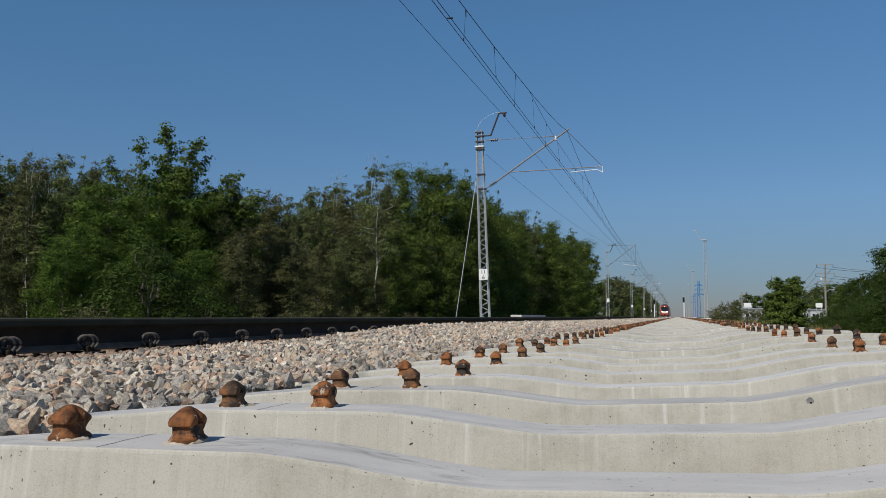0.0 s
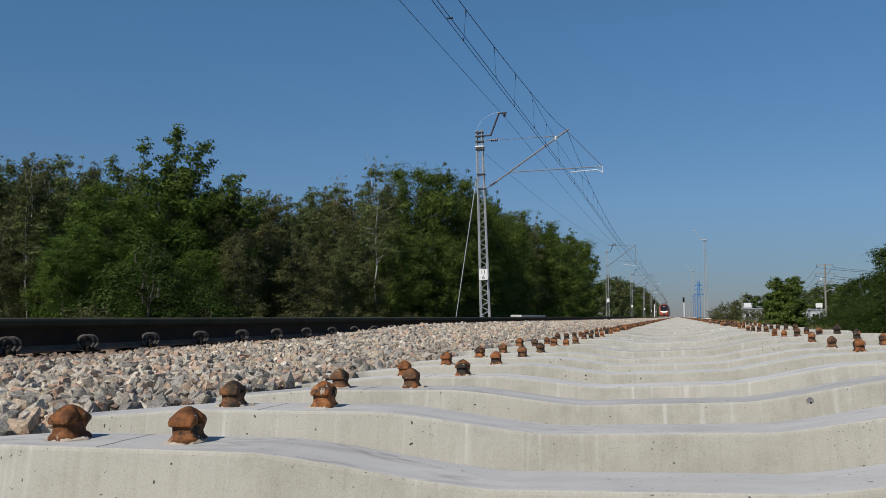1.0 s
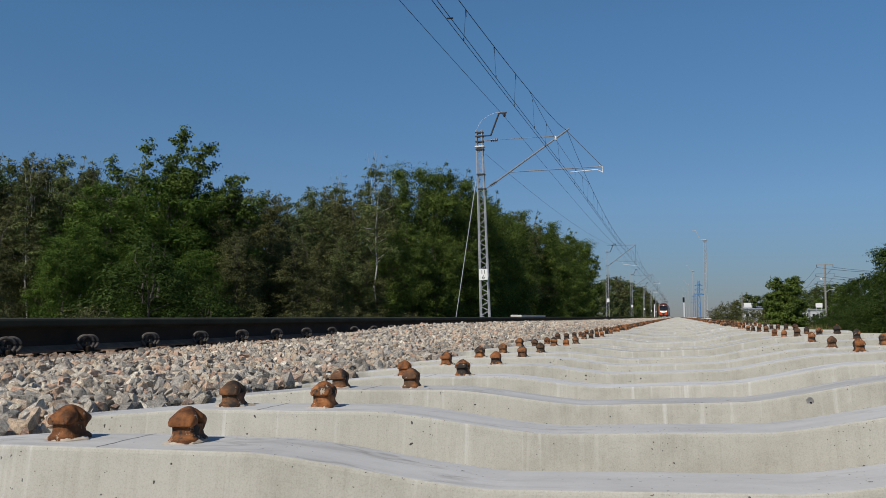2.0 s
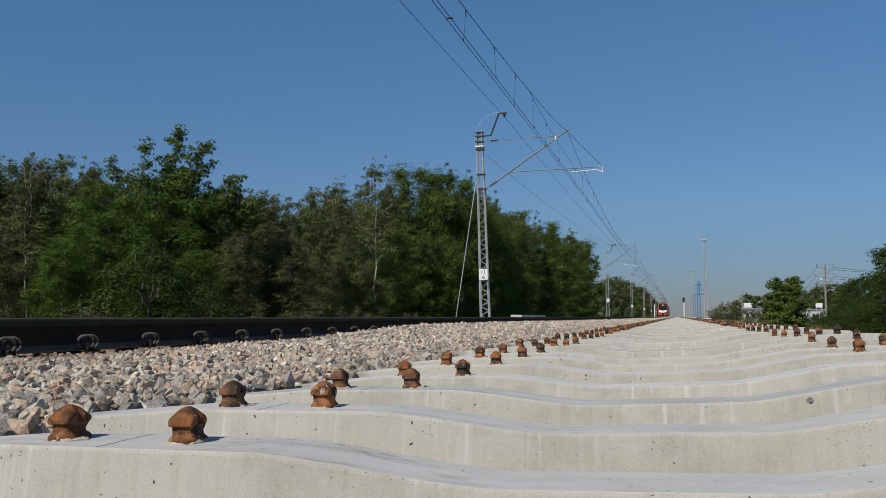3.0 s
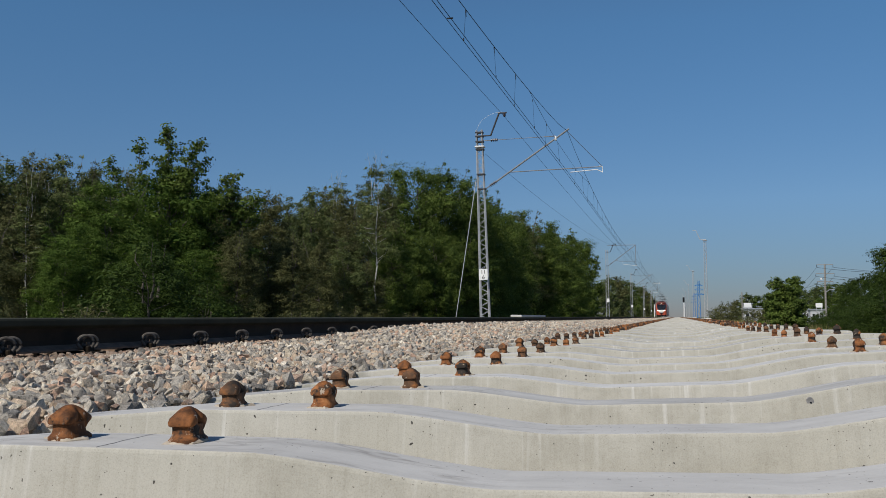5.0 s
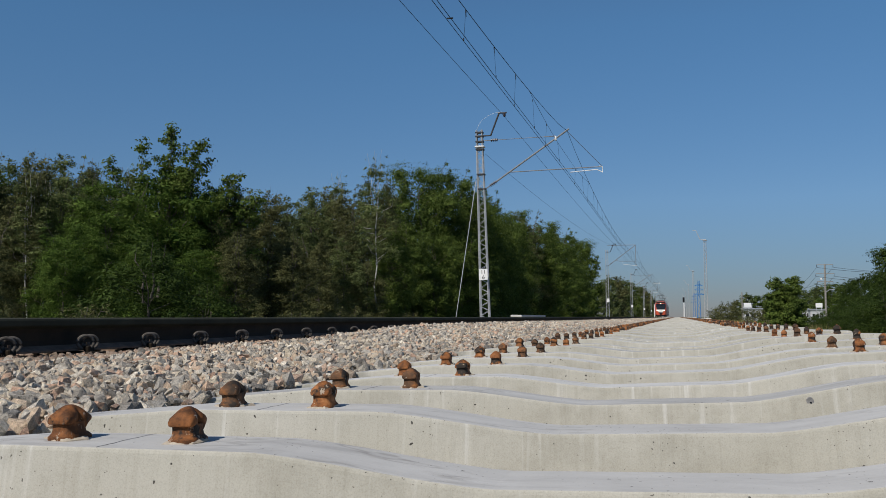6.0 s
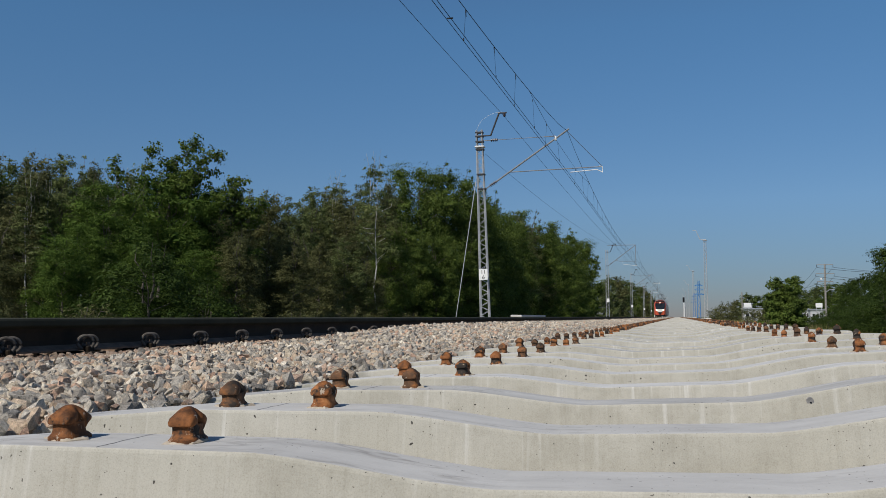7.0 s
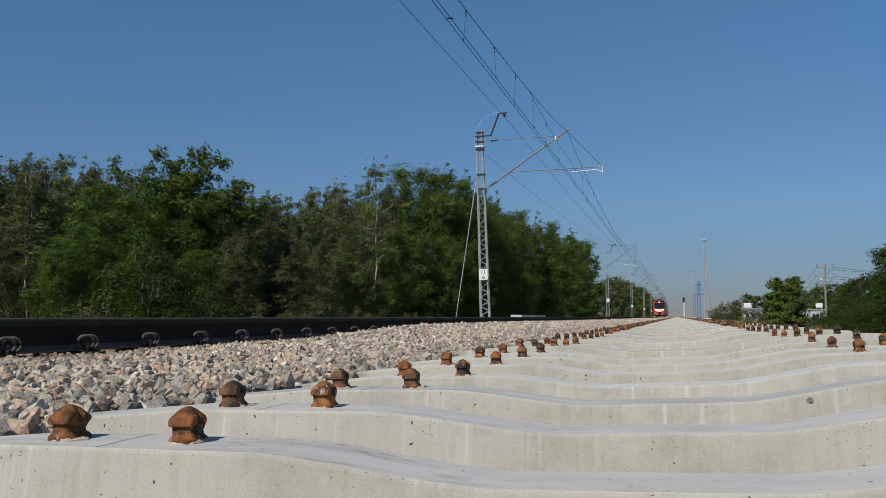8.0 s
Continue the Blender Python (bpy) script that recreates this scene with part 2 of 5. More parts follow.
DARK_STEEL = mat_plain("dark_painted_steel", (0.045, 0.047, 0.052), (0.08, 0.083, 0.09), 9.0, 0.6, 0.0)
TUBE = mat_plain("dull_steel_tube", (0.17, 0.178, 0.19), (0.27, 0.28, 0.295), 9.0, 0.7, 0.0)
WIRE = mat_plain("dark_copper_wire", (0.010, 0.009, 0.009), (0.018, 0.017, 0.016), 10.0, 0.7, 0.0)
INSULATOR = mat_plain("brown_porcelain", (0.03, 0.018, 0.014), (0.06, 0.035, 0.025), 10.0, 0.3)
WHITE = mat_plain("white_enamel", (0.72, 0.72, 0.70), (0.82, 0.82, 0.80), 12.0, 0.5)
BLACK = mat_plain("black_paint", (0.012, 0.012, 0.013), (0.022, 0.022, 0.024), 14.0, 0.5)
PALE = mat_plain("pale_precast_concrete", (0.45, 0.44, 0.40), (0.60, 0.59, 0.55), 5.0, 0.9)
LEAF_BRIGHT = mat_leaf("leaf_bright_green", (0.041, 0.078, 0.012), (0.075, 0.128, 0.021), (0.13, 0.188, 0.045))
LEAF_MID = mat_leaf("leaf_mid_green", (0.049, 0.080, 0.016), (0.090, 0.135, 0.028), (0.15, 0.195, 0.052))
LEAF_DULL = mat_leaf("leaf_dull_green", (0.070, 0.096, 0.035), (0.125, 0.157, 0.058), (0.205, 0.225, 0.105))
LEAF_BROWN = mat_leaf("leaf_brownish_green", (0.066, 0.074, 0.032), (0.118, 0.124, 0.052), (0.185, 0.186, 0.09))
LEAF_SHRUB = mat_leaf("leaf_shaded_shrub", (0.027, 0.048, 0.010), (0.044, 0.074, 0.014), (0.07, 0.105, 0.027))
BARK = mat_bark("grey_bark", (0.05, 0.042, 0.034), (0.16, 0.14, 0.115))
BIRCH = mat_bark("white_birch_bark", (0.06, 0.055, 0.05), (0.48, 0.46, 0.42), True)


# ---- mesh building ----
class Geo:
    """Vertices and faces of one mesh in the making."""

    def __init__(self):
        self.v, self.f = [], []

    def add(self, verts, faces):
        k = len(self.v)
        self.v += [tuple(p) for p in verts]
        self.f += [tuple(i + k for i in face) for face in faces]
        return self

    def box(self, c, s, bevel=0.0):
        x, y, z = (a / 2 for a in s)
        b = min(bevel, x * 0.9, y * 0.9, z * 0.9)
        if b <= 0:
            v = [(c[0] + i * x, c[1] + j * y, c[2] + k * z) for k in (-1, 1) for j in (-1, 1) for i in (-1, 1)]
            return self.add(v, [(0, 2, 3, 1), (4, 5, 7, 6), (0, 1, 5, 4), (2, 6, 7, 3), (0, 4, 6, 2), (1, 3, 7, 5)])
        def ring(ax, ay, z0):
            o = []
            for sx, sy in ((-1, -1), (1, -1), (1, 1), (-1, 1)):
                p, q = (c[0] + sx * (ax - b), c[1] + sy * ay, c[2] + z0), (c[0] + sx * ax, c[1] + sy * (ay - b), c[2] + z0)
                o += [p, q] if sx * sy < 0 else [q, p]
            return o
        return self.loft([ring(x - b * 0.6, y - b * 0.6, -z), ring(x, y, -z + b), ring(x, y, z - b), ring(x - b * 0.6, y - b * 0.6, z)])

    def loft(self, rings, cap=True, closed=True):
        n, k = len(rings[0]), len(self.v)
        for r in rings:
            self.v += [tuple(p) for p in r]
        for a in range(len(rings) - 1):
            for i in range(n if closed else n - 1):
                j = (i + 1) % n
                self.f.append((k + a * n + i, k + a * n + j, k + (a + 1) * n + j, k + (a + 1) * n + i))
        if cap:
            self.f.append(tuple(k + i for i in reversed(range(n))))
            self.f.append(tuple(k + (len(rings) - 1) * n + i for i in range(n)))
        return self

    def tube(self, pts, r, n=6, r2=None):
        pts = [Vector(p) for p in pts]
        rings = []
        for i, p in enumerate(pts):
            d = (pts[min(i + 1, len(pts) - 1)] - pts[max(i - 1, 0)]).normalized()
            side = d.cross(Vector((0, 0, 1)))
            side = Vector((1, 0, 0)) if side.length < 0.05 else side.normalized()
            other = side.cross(d).normalized()
            rr = r if r2 is None else r + (r2 - r) * i / max(1, len(pts) - 1)
            rings.append([p + side * (rr * math.cos(a)) + other * (rr * math.sin(a)) for a in (2 * math.pi * j / n for j in range(n))])
        return self.loft(rings)

    def mesh(self, name, material=None, smooth=False, sharp=38):
        me = bpy.data.meshes.new(name)
        me.from_pydata(self.v, [], self.f)
        me.validate()
        bm = bmesh.new()
        bm.from_mesh(me)
        bmesh.ops.recalc_face_normals(bm, faces=bm.faces)
        bm.to_mesh(me)
        bm.free()
        if smooth:
            me.shade_smooth()
            me.set_sharp_from_angle(angle=radians(sharp))
        if material:
            me.materials.append(material)
        return me


def fast_mesh(name, verts, faces, material):
    """A mesh from arrays of vertices and of faces with equally many corners."""
    me = bpy.data.meshes.new(name)
    n, k = faces.shape
    me.vertices.add(len(verts))
    me.vertices.foreach_set("co", verts.astype(np.float32).ravel())
    me.loops.add(n * k)
    me.loops.foreach_set("vertex_index", faces.astype(np.int32).ravel())
    me.polygons.add(n)
    me.polygons.foreach_set("loop_start", np.arange(0, n * k, k, dtype=np.int32))
    me.update(calc_edges=True)
    me.shade_flat()
    me.materials.append(material)
    return me


def part(name, geo, material, parent, label="", smooth=False):
    me = geo if isinstance(geo, bpy.types.Mesh) else geo.mesh(name, material, smooth)
    ob = new(name, me)
    ob.parent = parent
    return tagged(ob, label)


def thing(name, label, category, place=None, group="", kind=""):
    ob = new(name)
    ob.empty_display_size = 0.2
    if place is not None:
        ob.matrix_basis = place
    return tagged(ob, label, category, group, kind)


def smooth_step(a, b, x):
    t = min(1.0, max(0.0, (x - a) / (b - a)))
    return t * t * (3 - 2 * t)


# ---- ground ----
PROFILE = [(-3000, -1.3), (-400, -1.3), (-60, -1.3), (-20, -1.3), (-12, -1.25), (-8.6, -0.95), (-6.4, -0.75), (-5.7, -0.32), (-4.6, -0.28), (-3.0, -0.28), (-2.2, -0.30), (-1.5, -0.36),
           (1.4, -0.36), (2.0, -0.34), (3.2, -0.40), (6.0, -0.75), (10.0, -1.1), (16, -1.3), (60, -1.3), (400, -1.3), (3000, -1.3)]


def ground_z(x):
    for (x0, z0), (x1, z1) in zip(PROFILE, PROFILE[1:]):
        if x <= x1:
            return ZC + z0 + (z1 - z0) * (x - x0) / (x1 - x0)
    return ZC - 1.3


def build_ground():
    ys = [-200, -60, -20] + [-10 + 5 * i for i in range(30)] + [150, 200, 300, 450, 700, 1200, 2000, 3500]
    xs = [p[0] for p in PROFILE]
    g = Geo()
    g.v = [(x, y, ground_z(x)) for y in ys for x in xs]
    n = len(xs)
    g.f = [(j * n + i, j * n + i + 1, (j + 1) * n + i + 1, (j + 1) * n + i) for j in range(len(ys) - 1) for i in range(n - 1)]
    tagged(new("ground", g.mesh("ground", GROUND, True)), "grassy ground with a stony railway embankment", "ground", kind="structure")


build_ground()

# ---- the new track: bare concrete sleepers ----
SEAT_Z, TILT, CENTRE, PITCH, FIRST = ZC - 0.157, 0.045, -0.036, 0.600, 1.225


def sleeper_rise(x):
    """0 on the low waist of a sleeper, 1 on its rail seats."""
    k = min(1.0, max(0.0, (abs(x) - 0.194) / 0.334))
    return 0.6 * k + 0.4 * k * k * (3 - 2 * k)


def sleeper_top(x):
    a = abs(x)
    z = -0.0457 * (1 - sleeper_rise(x)) + max(0.0, min(a, 0.93) - 0.528) * 0.0232
    return z - max(0.0, a - 0.93) * 0.055


def sleeper_geo():
    g = Geo()
    stations = [-1.250, -1.238, -1.1, -1.0, -0.93, -0.8, -0.66, -0.56, -0.53, -0.50, -0.46, -0.42, -0.38, -0.34, -0.30, -0.26, -0.22, -0.19, -0.08]
    stations += [-s for s in reversed(stations)]
    rings = []
    for s in stations:
        z, end = sleeper_top(s), 0.010 if abs(s) > 1.245 else 0.0
        w = 0.0762 + 0.0035 * sleeper_rise(s) - end
        near = [(s, -w - 0.048, -0.22), (s, -w - 0.0040, z - 0.0060 - end), (s, -w - 0.0024, z - 0.0022 - end), (s, -w - 0.0002, z - 0.0004 - end), (s, -w + 0.0035, z - end)]
        rings.append(near + [(x, -y, zz) for x, y, zz in reversed(near)])
    return g.loft(rings)


def anchor_geo():
    """A cast rail anchor: flared foot, waisted stem, hooded head with a front lip and a rounded rear cheek past a hollow."""
    g = Geo()
    def ring(hx, hy, z, ox=0.0, oy=0.0, n=14, sq=0.5):
        o = []
        for i in range(n):
            a = 2 * math.pi * (i + 0.5) / n
            c, s = math.cos(a), math.sin(a)
            o.append((ox + hx * math.copysign(abs(c) ** sq, c), oy + hy * math.copysign(abs(s) ** sq, s), z))
        return o
    g.loft([ring(0.0235, 0.0335, -0.006), ring(0.0232, 0.033, 0.0055), ring(0.0215, 0.0295, 0.0080), ring(0.0202, 0.0255, 0.0110), ring(0.0196, 0.0235, 0.0160), ring(0.0196, 0.0235, 0.0275)])
    # head, from the front lip over the ridge and the hollow to the rear beak: distance, half width, underside, shoulder, top
    head = [(-0.0288, 0.0165, 0.0262, 0.0275, 0.0290), (-0.0283, 0.0205, 0.0256, 0.0310, 0.0340), (-0.0264, 0.0222, 0.0250, 0.0340, 0.0402), (-0.0215, 0.0230, 0.0246, 0.0370, 0.0464), (-0.0140, 0.0228, 0.0244, 0.0392, 0.0510),
            (-0.0060, 0.0215, 0.0240, 0.0405, 0.0538), (0.0000, 0.0185, 0.0230, 0.0405, 0.0545), (0.0045, 0.0140, 0.0215, 0.0390, 0.0545), (0.0085, 0.0128, 0.0200, 0.0385, 0.0540), (0.0115, 0.0165, 0.0120, 0.0400, 0.0528),
            (0.0150, 0.0200, 0.0100, 0.0405, 0.0512), (0.0205, 0.0206, 0.0150, 0.0392, 0.0484), (0.0265, 0.0198, 0.0215, 0.0372, 0.0448), (0.0320, 0.0184, 0.0250, 0.0350, 0.0408), (0.0365, 0.0165, 0.0276, 0.0328, 0.0368), (0.0388, 0.0130, 0.0296, 0.0312, 0.0336)]
    rings = []
    for y, w, zb, zs, zt in head:
        w *= 0.93
        half = [(w * 0.80, zb), (w * 0.95, zb * 0.8 + zs * 0.2), (w, zb * 0.25 + zs * 0.75), (w * 0.93, zs * 0.86 + zt * 0.14), (w * 0.68, zs * 0.5 + zt * 0.5), (w * 0.45, zs * 0.17 + zt * 0.83), (w * 0.19, zt * 0.98 + zs * 0.02), (0.0, zt)]
        rings.append([(x, y, z) for x, z in half] + [(-x, y, z) for x, z in reversed(half[:-1])])
    g.loft(rings)
    # flared heel under the rear cheek
    g.loft([ring(0.0200, 0.0120, -0.006, 0, 0.0250), ring(0.0195, 0.0115, 0.0045, 0, 0.0250), ring(0.0160, 0.0080, 0.0100, 0, 0.0215)])
    g.v = [(x * 0.97, y * 0.97, z * 0.97) for x, y, z in g.v]
    return g


def grout_geo(seed):
    """A crumbly collar of mortar squeezed out round a foot."""
    rnd = random.Random(seed)
    g = Geo()
    n = 26
    rs = [rnd.uniform(-0.003, 0.003) for _ in range(n)]
    for j in (rnd.randrange(n), rnd.randrange(n)):
        rs[j] += 0.007
        rs[(j + 1) % n] += 0.004
    def ring(k, z, wob):
        o = []
        for i in range(n):
            a = 2 * math.pi * i / n
            c, s = math.cos(a), math.sin(a)
            o.append(((0.0255 + rs[i]) * k * math.copysign(abs(c) ** 0.6, c), (0.0355 + rs[i]) * k * math.copysign(abs(s) ** 0.6, s), z + rnd.uniform(-wob, wob)))
        return o
    return g.loft([ring(1.0, -0.004, 0.0), ring(0.98, 0.0008, 0.0006), ring(0.92, 0.0026, 0.0014), ring(0.80, 0.0036, 0.0016)])


sleeper_mesh = sleeper_geo().mesh("sleeper_body", CONCRETE, False)
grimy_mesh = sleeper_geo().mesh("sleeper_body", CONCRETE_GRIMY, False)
anchor_mesh = anchor_geo().mesh("anchor", RUST, True, 44)
dark_anchor_mesh = anchor_geo().mesh("anchor", RUST_DARK, True, 44)
# which of the nearest anchors have gone dark, sleeper by sleeper
DARK = {0: (False, False, True, True), 1: (True, False, True, False), 2: (True, True, False, True), 3: (False, False, False, True), 4: (False, False, False, True), 5: (False, True, True, True), 6: (True, True, False, True)}
grout_meshes = [grout_geo(s).mesh("grout", GROUT, True) for s in range(4)]
SEATS = (-0.862, -0.660, 0.671, 0.874)


def sleeper_place(i, rnd):
    # the first few lie a little off their marks, as found
    dy = {0: 0.050, 1: -0.034, 2: -0.002, 5: 0.03, 6: 0.03}.get(i, rnd.uniform(-0.02, 0.02))
    dz = {0: -0.014, 1: -0.004, 2: -0.008, 3: -0.009, 4: -0.003, 7: 0.016}.get(i, rnd.uniform(-0.008, 0.012))
    turn = {0: -0.38, 1: 0.33, 2: -0.2, 4: -0.6, 5: -2.0, 6: -1.8, 7: -1.0}.get(i, rnd.uniform(-0.6, 0.6))
    dx = {0: -0.012}.get(i, 0.0)
    roll = {0: 0.0299, 1: 0.0367, 2: 0.0427}.get(i, TILT + rnd.uniform(-0.004, 0.004))
    return Matrix.Translation((CENTRE + dx, FIRST + PITCH * i + dy, SEAT_Z + dz)) @ pose(0, 0, 0, 0, -math.degrees(math.atan(roll)), turn)


def build_sleepers():
    rnd = random.Random(4)
    for i in range(-14, 150):
        sl = thing("concrete_sleeper", "pale grey concrete sleeper with rusty rail anchors, bare of rails", "railway sleeper", sleeper_place(i, rnd), "bare sleepers of the new track")
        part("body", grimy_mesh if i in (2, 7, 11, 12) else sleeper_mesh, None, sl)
        for k, x in enumerate(SEATS):
            x -= 0.010 if i == 0 else 0.0
            dark = DARK[i][k] if i in DARK else rnd.random() < 0.62
            an = part("anchor", dark_anchor_mesh if dark else anchor_mesh, None, sl, "dark brown weathered rail anchor" if dark else "orange rust-covered rail anchor")
            an.matrix_basis = pose(x, rnd.uniform(-0.004, 0.004), sleeper_top(x), 0, 0, rnd.uniform(-7, 7)) @ Matrix.Diagonal((0.84 if x > 0 else 1.0, 0.95, 0.95 if x > 0 else 1.0, 1))
            if i < 40:
                gr = part("grout", grout_meshes[rnd.randrange(4)], None, an, "crumbly pale grout collar")
                gr.matrix_basis = pose(0, 0, 0, 0, 0, rnd.uniform(0, 360))
        if 0 <= i < 9:
            # a crack-like mould line across each rail seat
            for side in (-1, 1):
                pts = []
                for j in range(8):
                    x = side * 0.772 + rnd.uniform(-0.0035, 0.0035)
                    pts.append((x, -0.079 + 0.158 * j / 7, sleeper_top(x) - 0.0001))
                part("mould_line", Geo().tube(pts, 0.0009, 4), MOULD_LINE, sl, "thin dark mould line")
        if i == 2:
            plug = part("plugged_hole", Geo().tube([(0.333, -0.0866, -0.0455), (0.333, -0.0765, -0.0440)], 0.0085, 12), MOULD_LINE, sl, "small dark round plug in the face")
            part("void", Geo().tube([(0.3345, -0.0878, -0.0492), (0.3345, -0.080, -0.0478)], 0.0022, 9), BLACK, plug)
    # the far end of the row
    base = np.array([v.co for v in sleeper_mesh.vertices])
    cube = np.array([(a, b, c) for c in (0.0, 0.05) for b in (-0.028, 0.028) for a in (-0.028, 0.028)])
    g, a = Geo(), Geo()
    quads = [tuple(p.vertices) for p in sleeper_mesh.polygons]
    for i in range(150, 560):
        m = np.array(sleeper_place(i, rnd))
        g.add((base @ m[:3, :3].T + m[:3, 3]).tolist(), quads)
        for x in SEATS:
            v = cube + np.array((x, 0, sleeper_top(x)))
            v[4:, :2] = (v[4:, :2] - (x, 0)) * 0.6 + (x, 0)
            a.add((v @ m[:3, :3].T + m[:3, 3]).tolist(), [(0, 2, 3, 1), (4, 5, 7, 6), (0, 1, 5, 4), (2, 6, 7, 3), (0, 4, 6, 2), (1, 3, 7, 5)])
    far = tagged(new("distant_sleepers", g.mesh("distant_sleepers", CONCRETE)), "distant row of pale concrete sleepers", "railway sleepers", kind="stuff")
    part("anchors", a, RUST_DARK, far, "rusty anchors")


build_sleepers()

# ---- the running track ----
RAIL_X = -3.145
RAIL_FAR_X = RAIL_X - 1.507


def mirrored(half):
    return half + [(-x, z) for x, z in reversed(half)]


def build_rails():
    foot = mirrored([(0.075, -0.172), (0.075, -0.162), (0.040, -0.152), (0.014, -0.140)])
    web = mirrored([(0.013, -0.1405), (0.0085, -0.115), (0.0085, -0.075), (0.012, -0.0545)])
    head = mirrored([(0.013, -0.0545), (0.034, -0.040), (0.036, -0.036), (0.036, -0.012), (0.031, -0.004), (0.018, 0.0)])
    ys = [-60] + list(range(-10, 60, 5)) + [60, 100, 200, 400, 700]
    for x in (RAIL_X, RAIL_FAR_X):
        th = thing("running_rail", "dark brown steel rail of the working track", "rail", pose(x, 0, ZC - 0.007), "running rails")
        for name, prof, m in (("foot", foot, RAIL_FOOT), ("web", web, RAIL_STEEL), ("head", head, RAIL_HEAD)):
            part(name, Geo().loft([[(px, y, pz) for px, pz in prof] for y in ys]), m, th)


build_rails()


def clip_geo():
    """A spring clip of bent round bar: two open loops side by side, joined at the foot."""
    g = Geo()
    for off, back in ((-0.025, 0.002), (0.025, -0.006)):
        pts = []
        for i in range(17):
            t = math.radians(-62 + 305 * i / 16)
            pts.append((back + 0.026 * math.cos(t) * 0.9, off + 0.036 * math.cos(t), 0.037 + 0.035 * math.sin(t)))
        g.tube(pts, 0.0088, 8)
    return g


def bolt_geo():
    g = Geo()
    g.tube([(0.002, 0, -0.012), (0.002, 0, 0.038)], 0.0085, 8)
    g.tube([(0.002, 0, 0.010), (0.002, 0, 0.026)], 0.0185, 6)
    return g.tube([(0.002, 0, 0.004), (0.002, 0, 0.010)], 0.023, 10)


def plate_geo():
    g = Geo()
    g.box((0, 0, -0.004), (0.37, 0.16, 0.016), 0.004)
    for s in (-1, 1):
        g.box((s * 0.105, 0, 0.016), (0.035, 0.055, 0.035), 0.006)
    return g


def timber_geo():
    g = Geo()
    rings = []
    rnd = random.Random(3)
    for s in [-1.27 + 0.127 * i for i in range(21)]:
        w = [rnd.uniform(-0.004, 0.004) for _ in range(8)]
        rings.append([(s, -0.125 + w[0], -0.16), (s, -0.125 + w[1], -0.02), (s, -0.11 + w[2], w[3] * 0.6), (s, 0.0, w[4] * 0.6), (s, 0.11 + w[5], w[6] * 0.6), (s, 0.125 + w[7], -0.02), (s, 0.125, -0.16)])
    return g.loft(rings)


def build_running_sleepers():
    rnd = random.Random(9)
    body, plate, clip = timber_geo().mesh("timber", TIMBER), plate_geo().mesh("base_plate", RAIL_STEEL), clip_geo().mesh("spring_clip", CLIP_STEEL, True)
    bolt = bolt_geo().mesh("bolt", RAIL_FOOT)
    mid = (RAIL_X + RAIL_FAR_X) / 2
    for i in range(-24, 130):
        y = 3.765 + 0.605 * i
        th = thing("timber_sleeper", "weathered brown timber sleeper under the working track", "railway sleeper", pose(mid, y, ZC - 0.192, 0, 0, rnd.uniform(-0.4, 0.4)), "sleepers of the working track")
        part("timber", body, None, th)
        for x in (RAIL_X - mid, RAIL_FAR_X - mid):
            pl = part("base_plate", plate, None, th, "rusty steel base plate")
            pl.matrix_basis = pose(x, 0, 0.004)
            for s in (-1, 1):
                c = part("spring_clip", clip, None, pl, "grey double-loop spring clip")
                c.matrix_basis = pose(s * 0.098, 0, 0.016, 0, 0, 0 if s > 0 else 180)
                part("bolt", bolt, None, pl, "rusty clip bolt and nut").matrix_basis = pose(s * 0.098, 0, 0.016)


build_running_sleepers()


# ---- ballast ----
def ballast_z(x, y):
    """Top of the stones across the two tracks, from the working track's shoulder to the new sleepers."""
    crest = -0.185 + 0.02 * smooth_step(3.6, 5.5, y) + 0.085 * smooth_step(5.5, 9.5, y) - 0.02 * smooth_step(14, 22, y)
    if x < -2.92:
        return -0.195
    if x < -2.55:
        return -0.195 + (crest + 0.195) * smooth_step(-2.85, -2.55, x)
    if x < -1.24:
        t = (x + 2.55) / 1.31
        return crest + (-0.212 - crest) * (0.25 * t + 0.75 * t * t)
    if x < -1.12:
        return -0.212 - 0.012 * (x + 1.24) / 0.12
    return -0.224 - 0.09 * (x + 1.12) / 0.32


def stone_shapes(count, seed):
    rnd = random.Random(seed)
    out = []
    for _ in range(count):
        bm = bmesh.new()
        stretch = (rnd.uniform(0.8, 1.25), rnd.uniform(0.65, 1.0), rnd.uniform(0.5, 0.8))
        for _ in range(13):
            v = Vector((rnd.gauss(0, 1), rnd.gauss(0, 1), rnd.gauss(0, 1))).normalized() * rnd.uniform(0.80, 1.10)
            bm.verts.new((v.x * stretch[0], v.y * stretch[1], v.z * stretch[2]))
        res = bmesh.ops.convex_hull(bm, input=bm.verts)
        bmesh.ops.delete(bm, geom=[e for e in res["geom_interior"] if isinstance(e, bmesh.types.BMVert)], context="VERTS")
        bmesh.ops.triangulate(bm, faces=bm.faces)
        bm.verts.index_update()
        out.append((np.array([v.co for v in bm.verts]), np.array([[v.index for v in f.verts] for f in bm.faces])))
        bm.free()
    return out


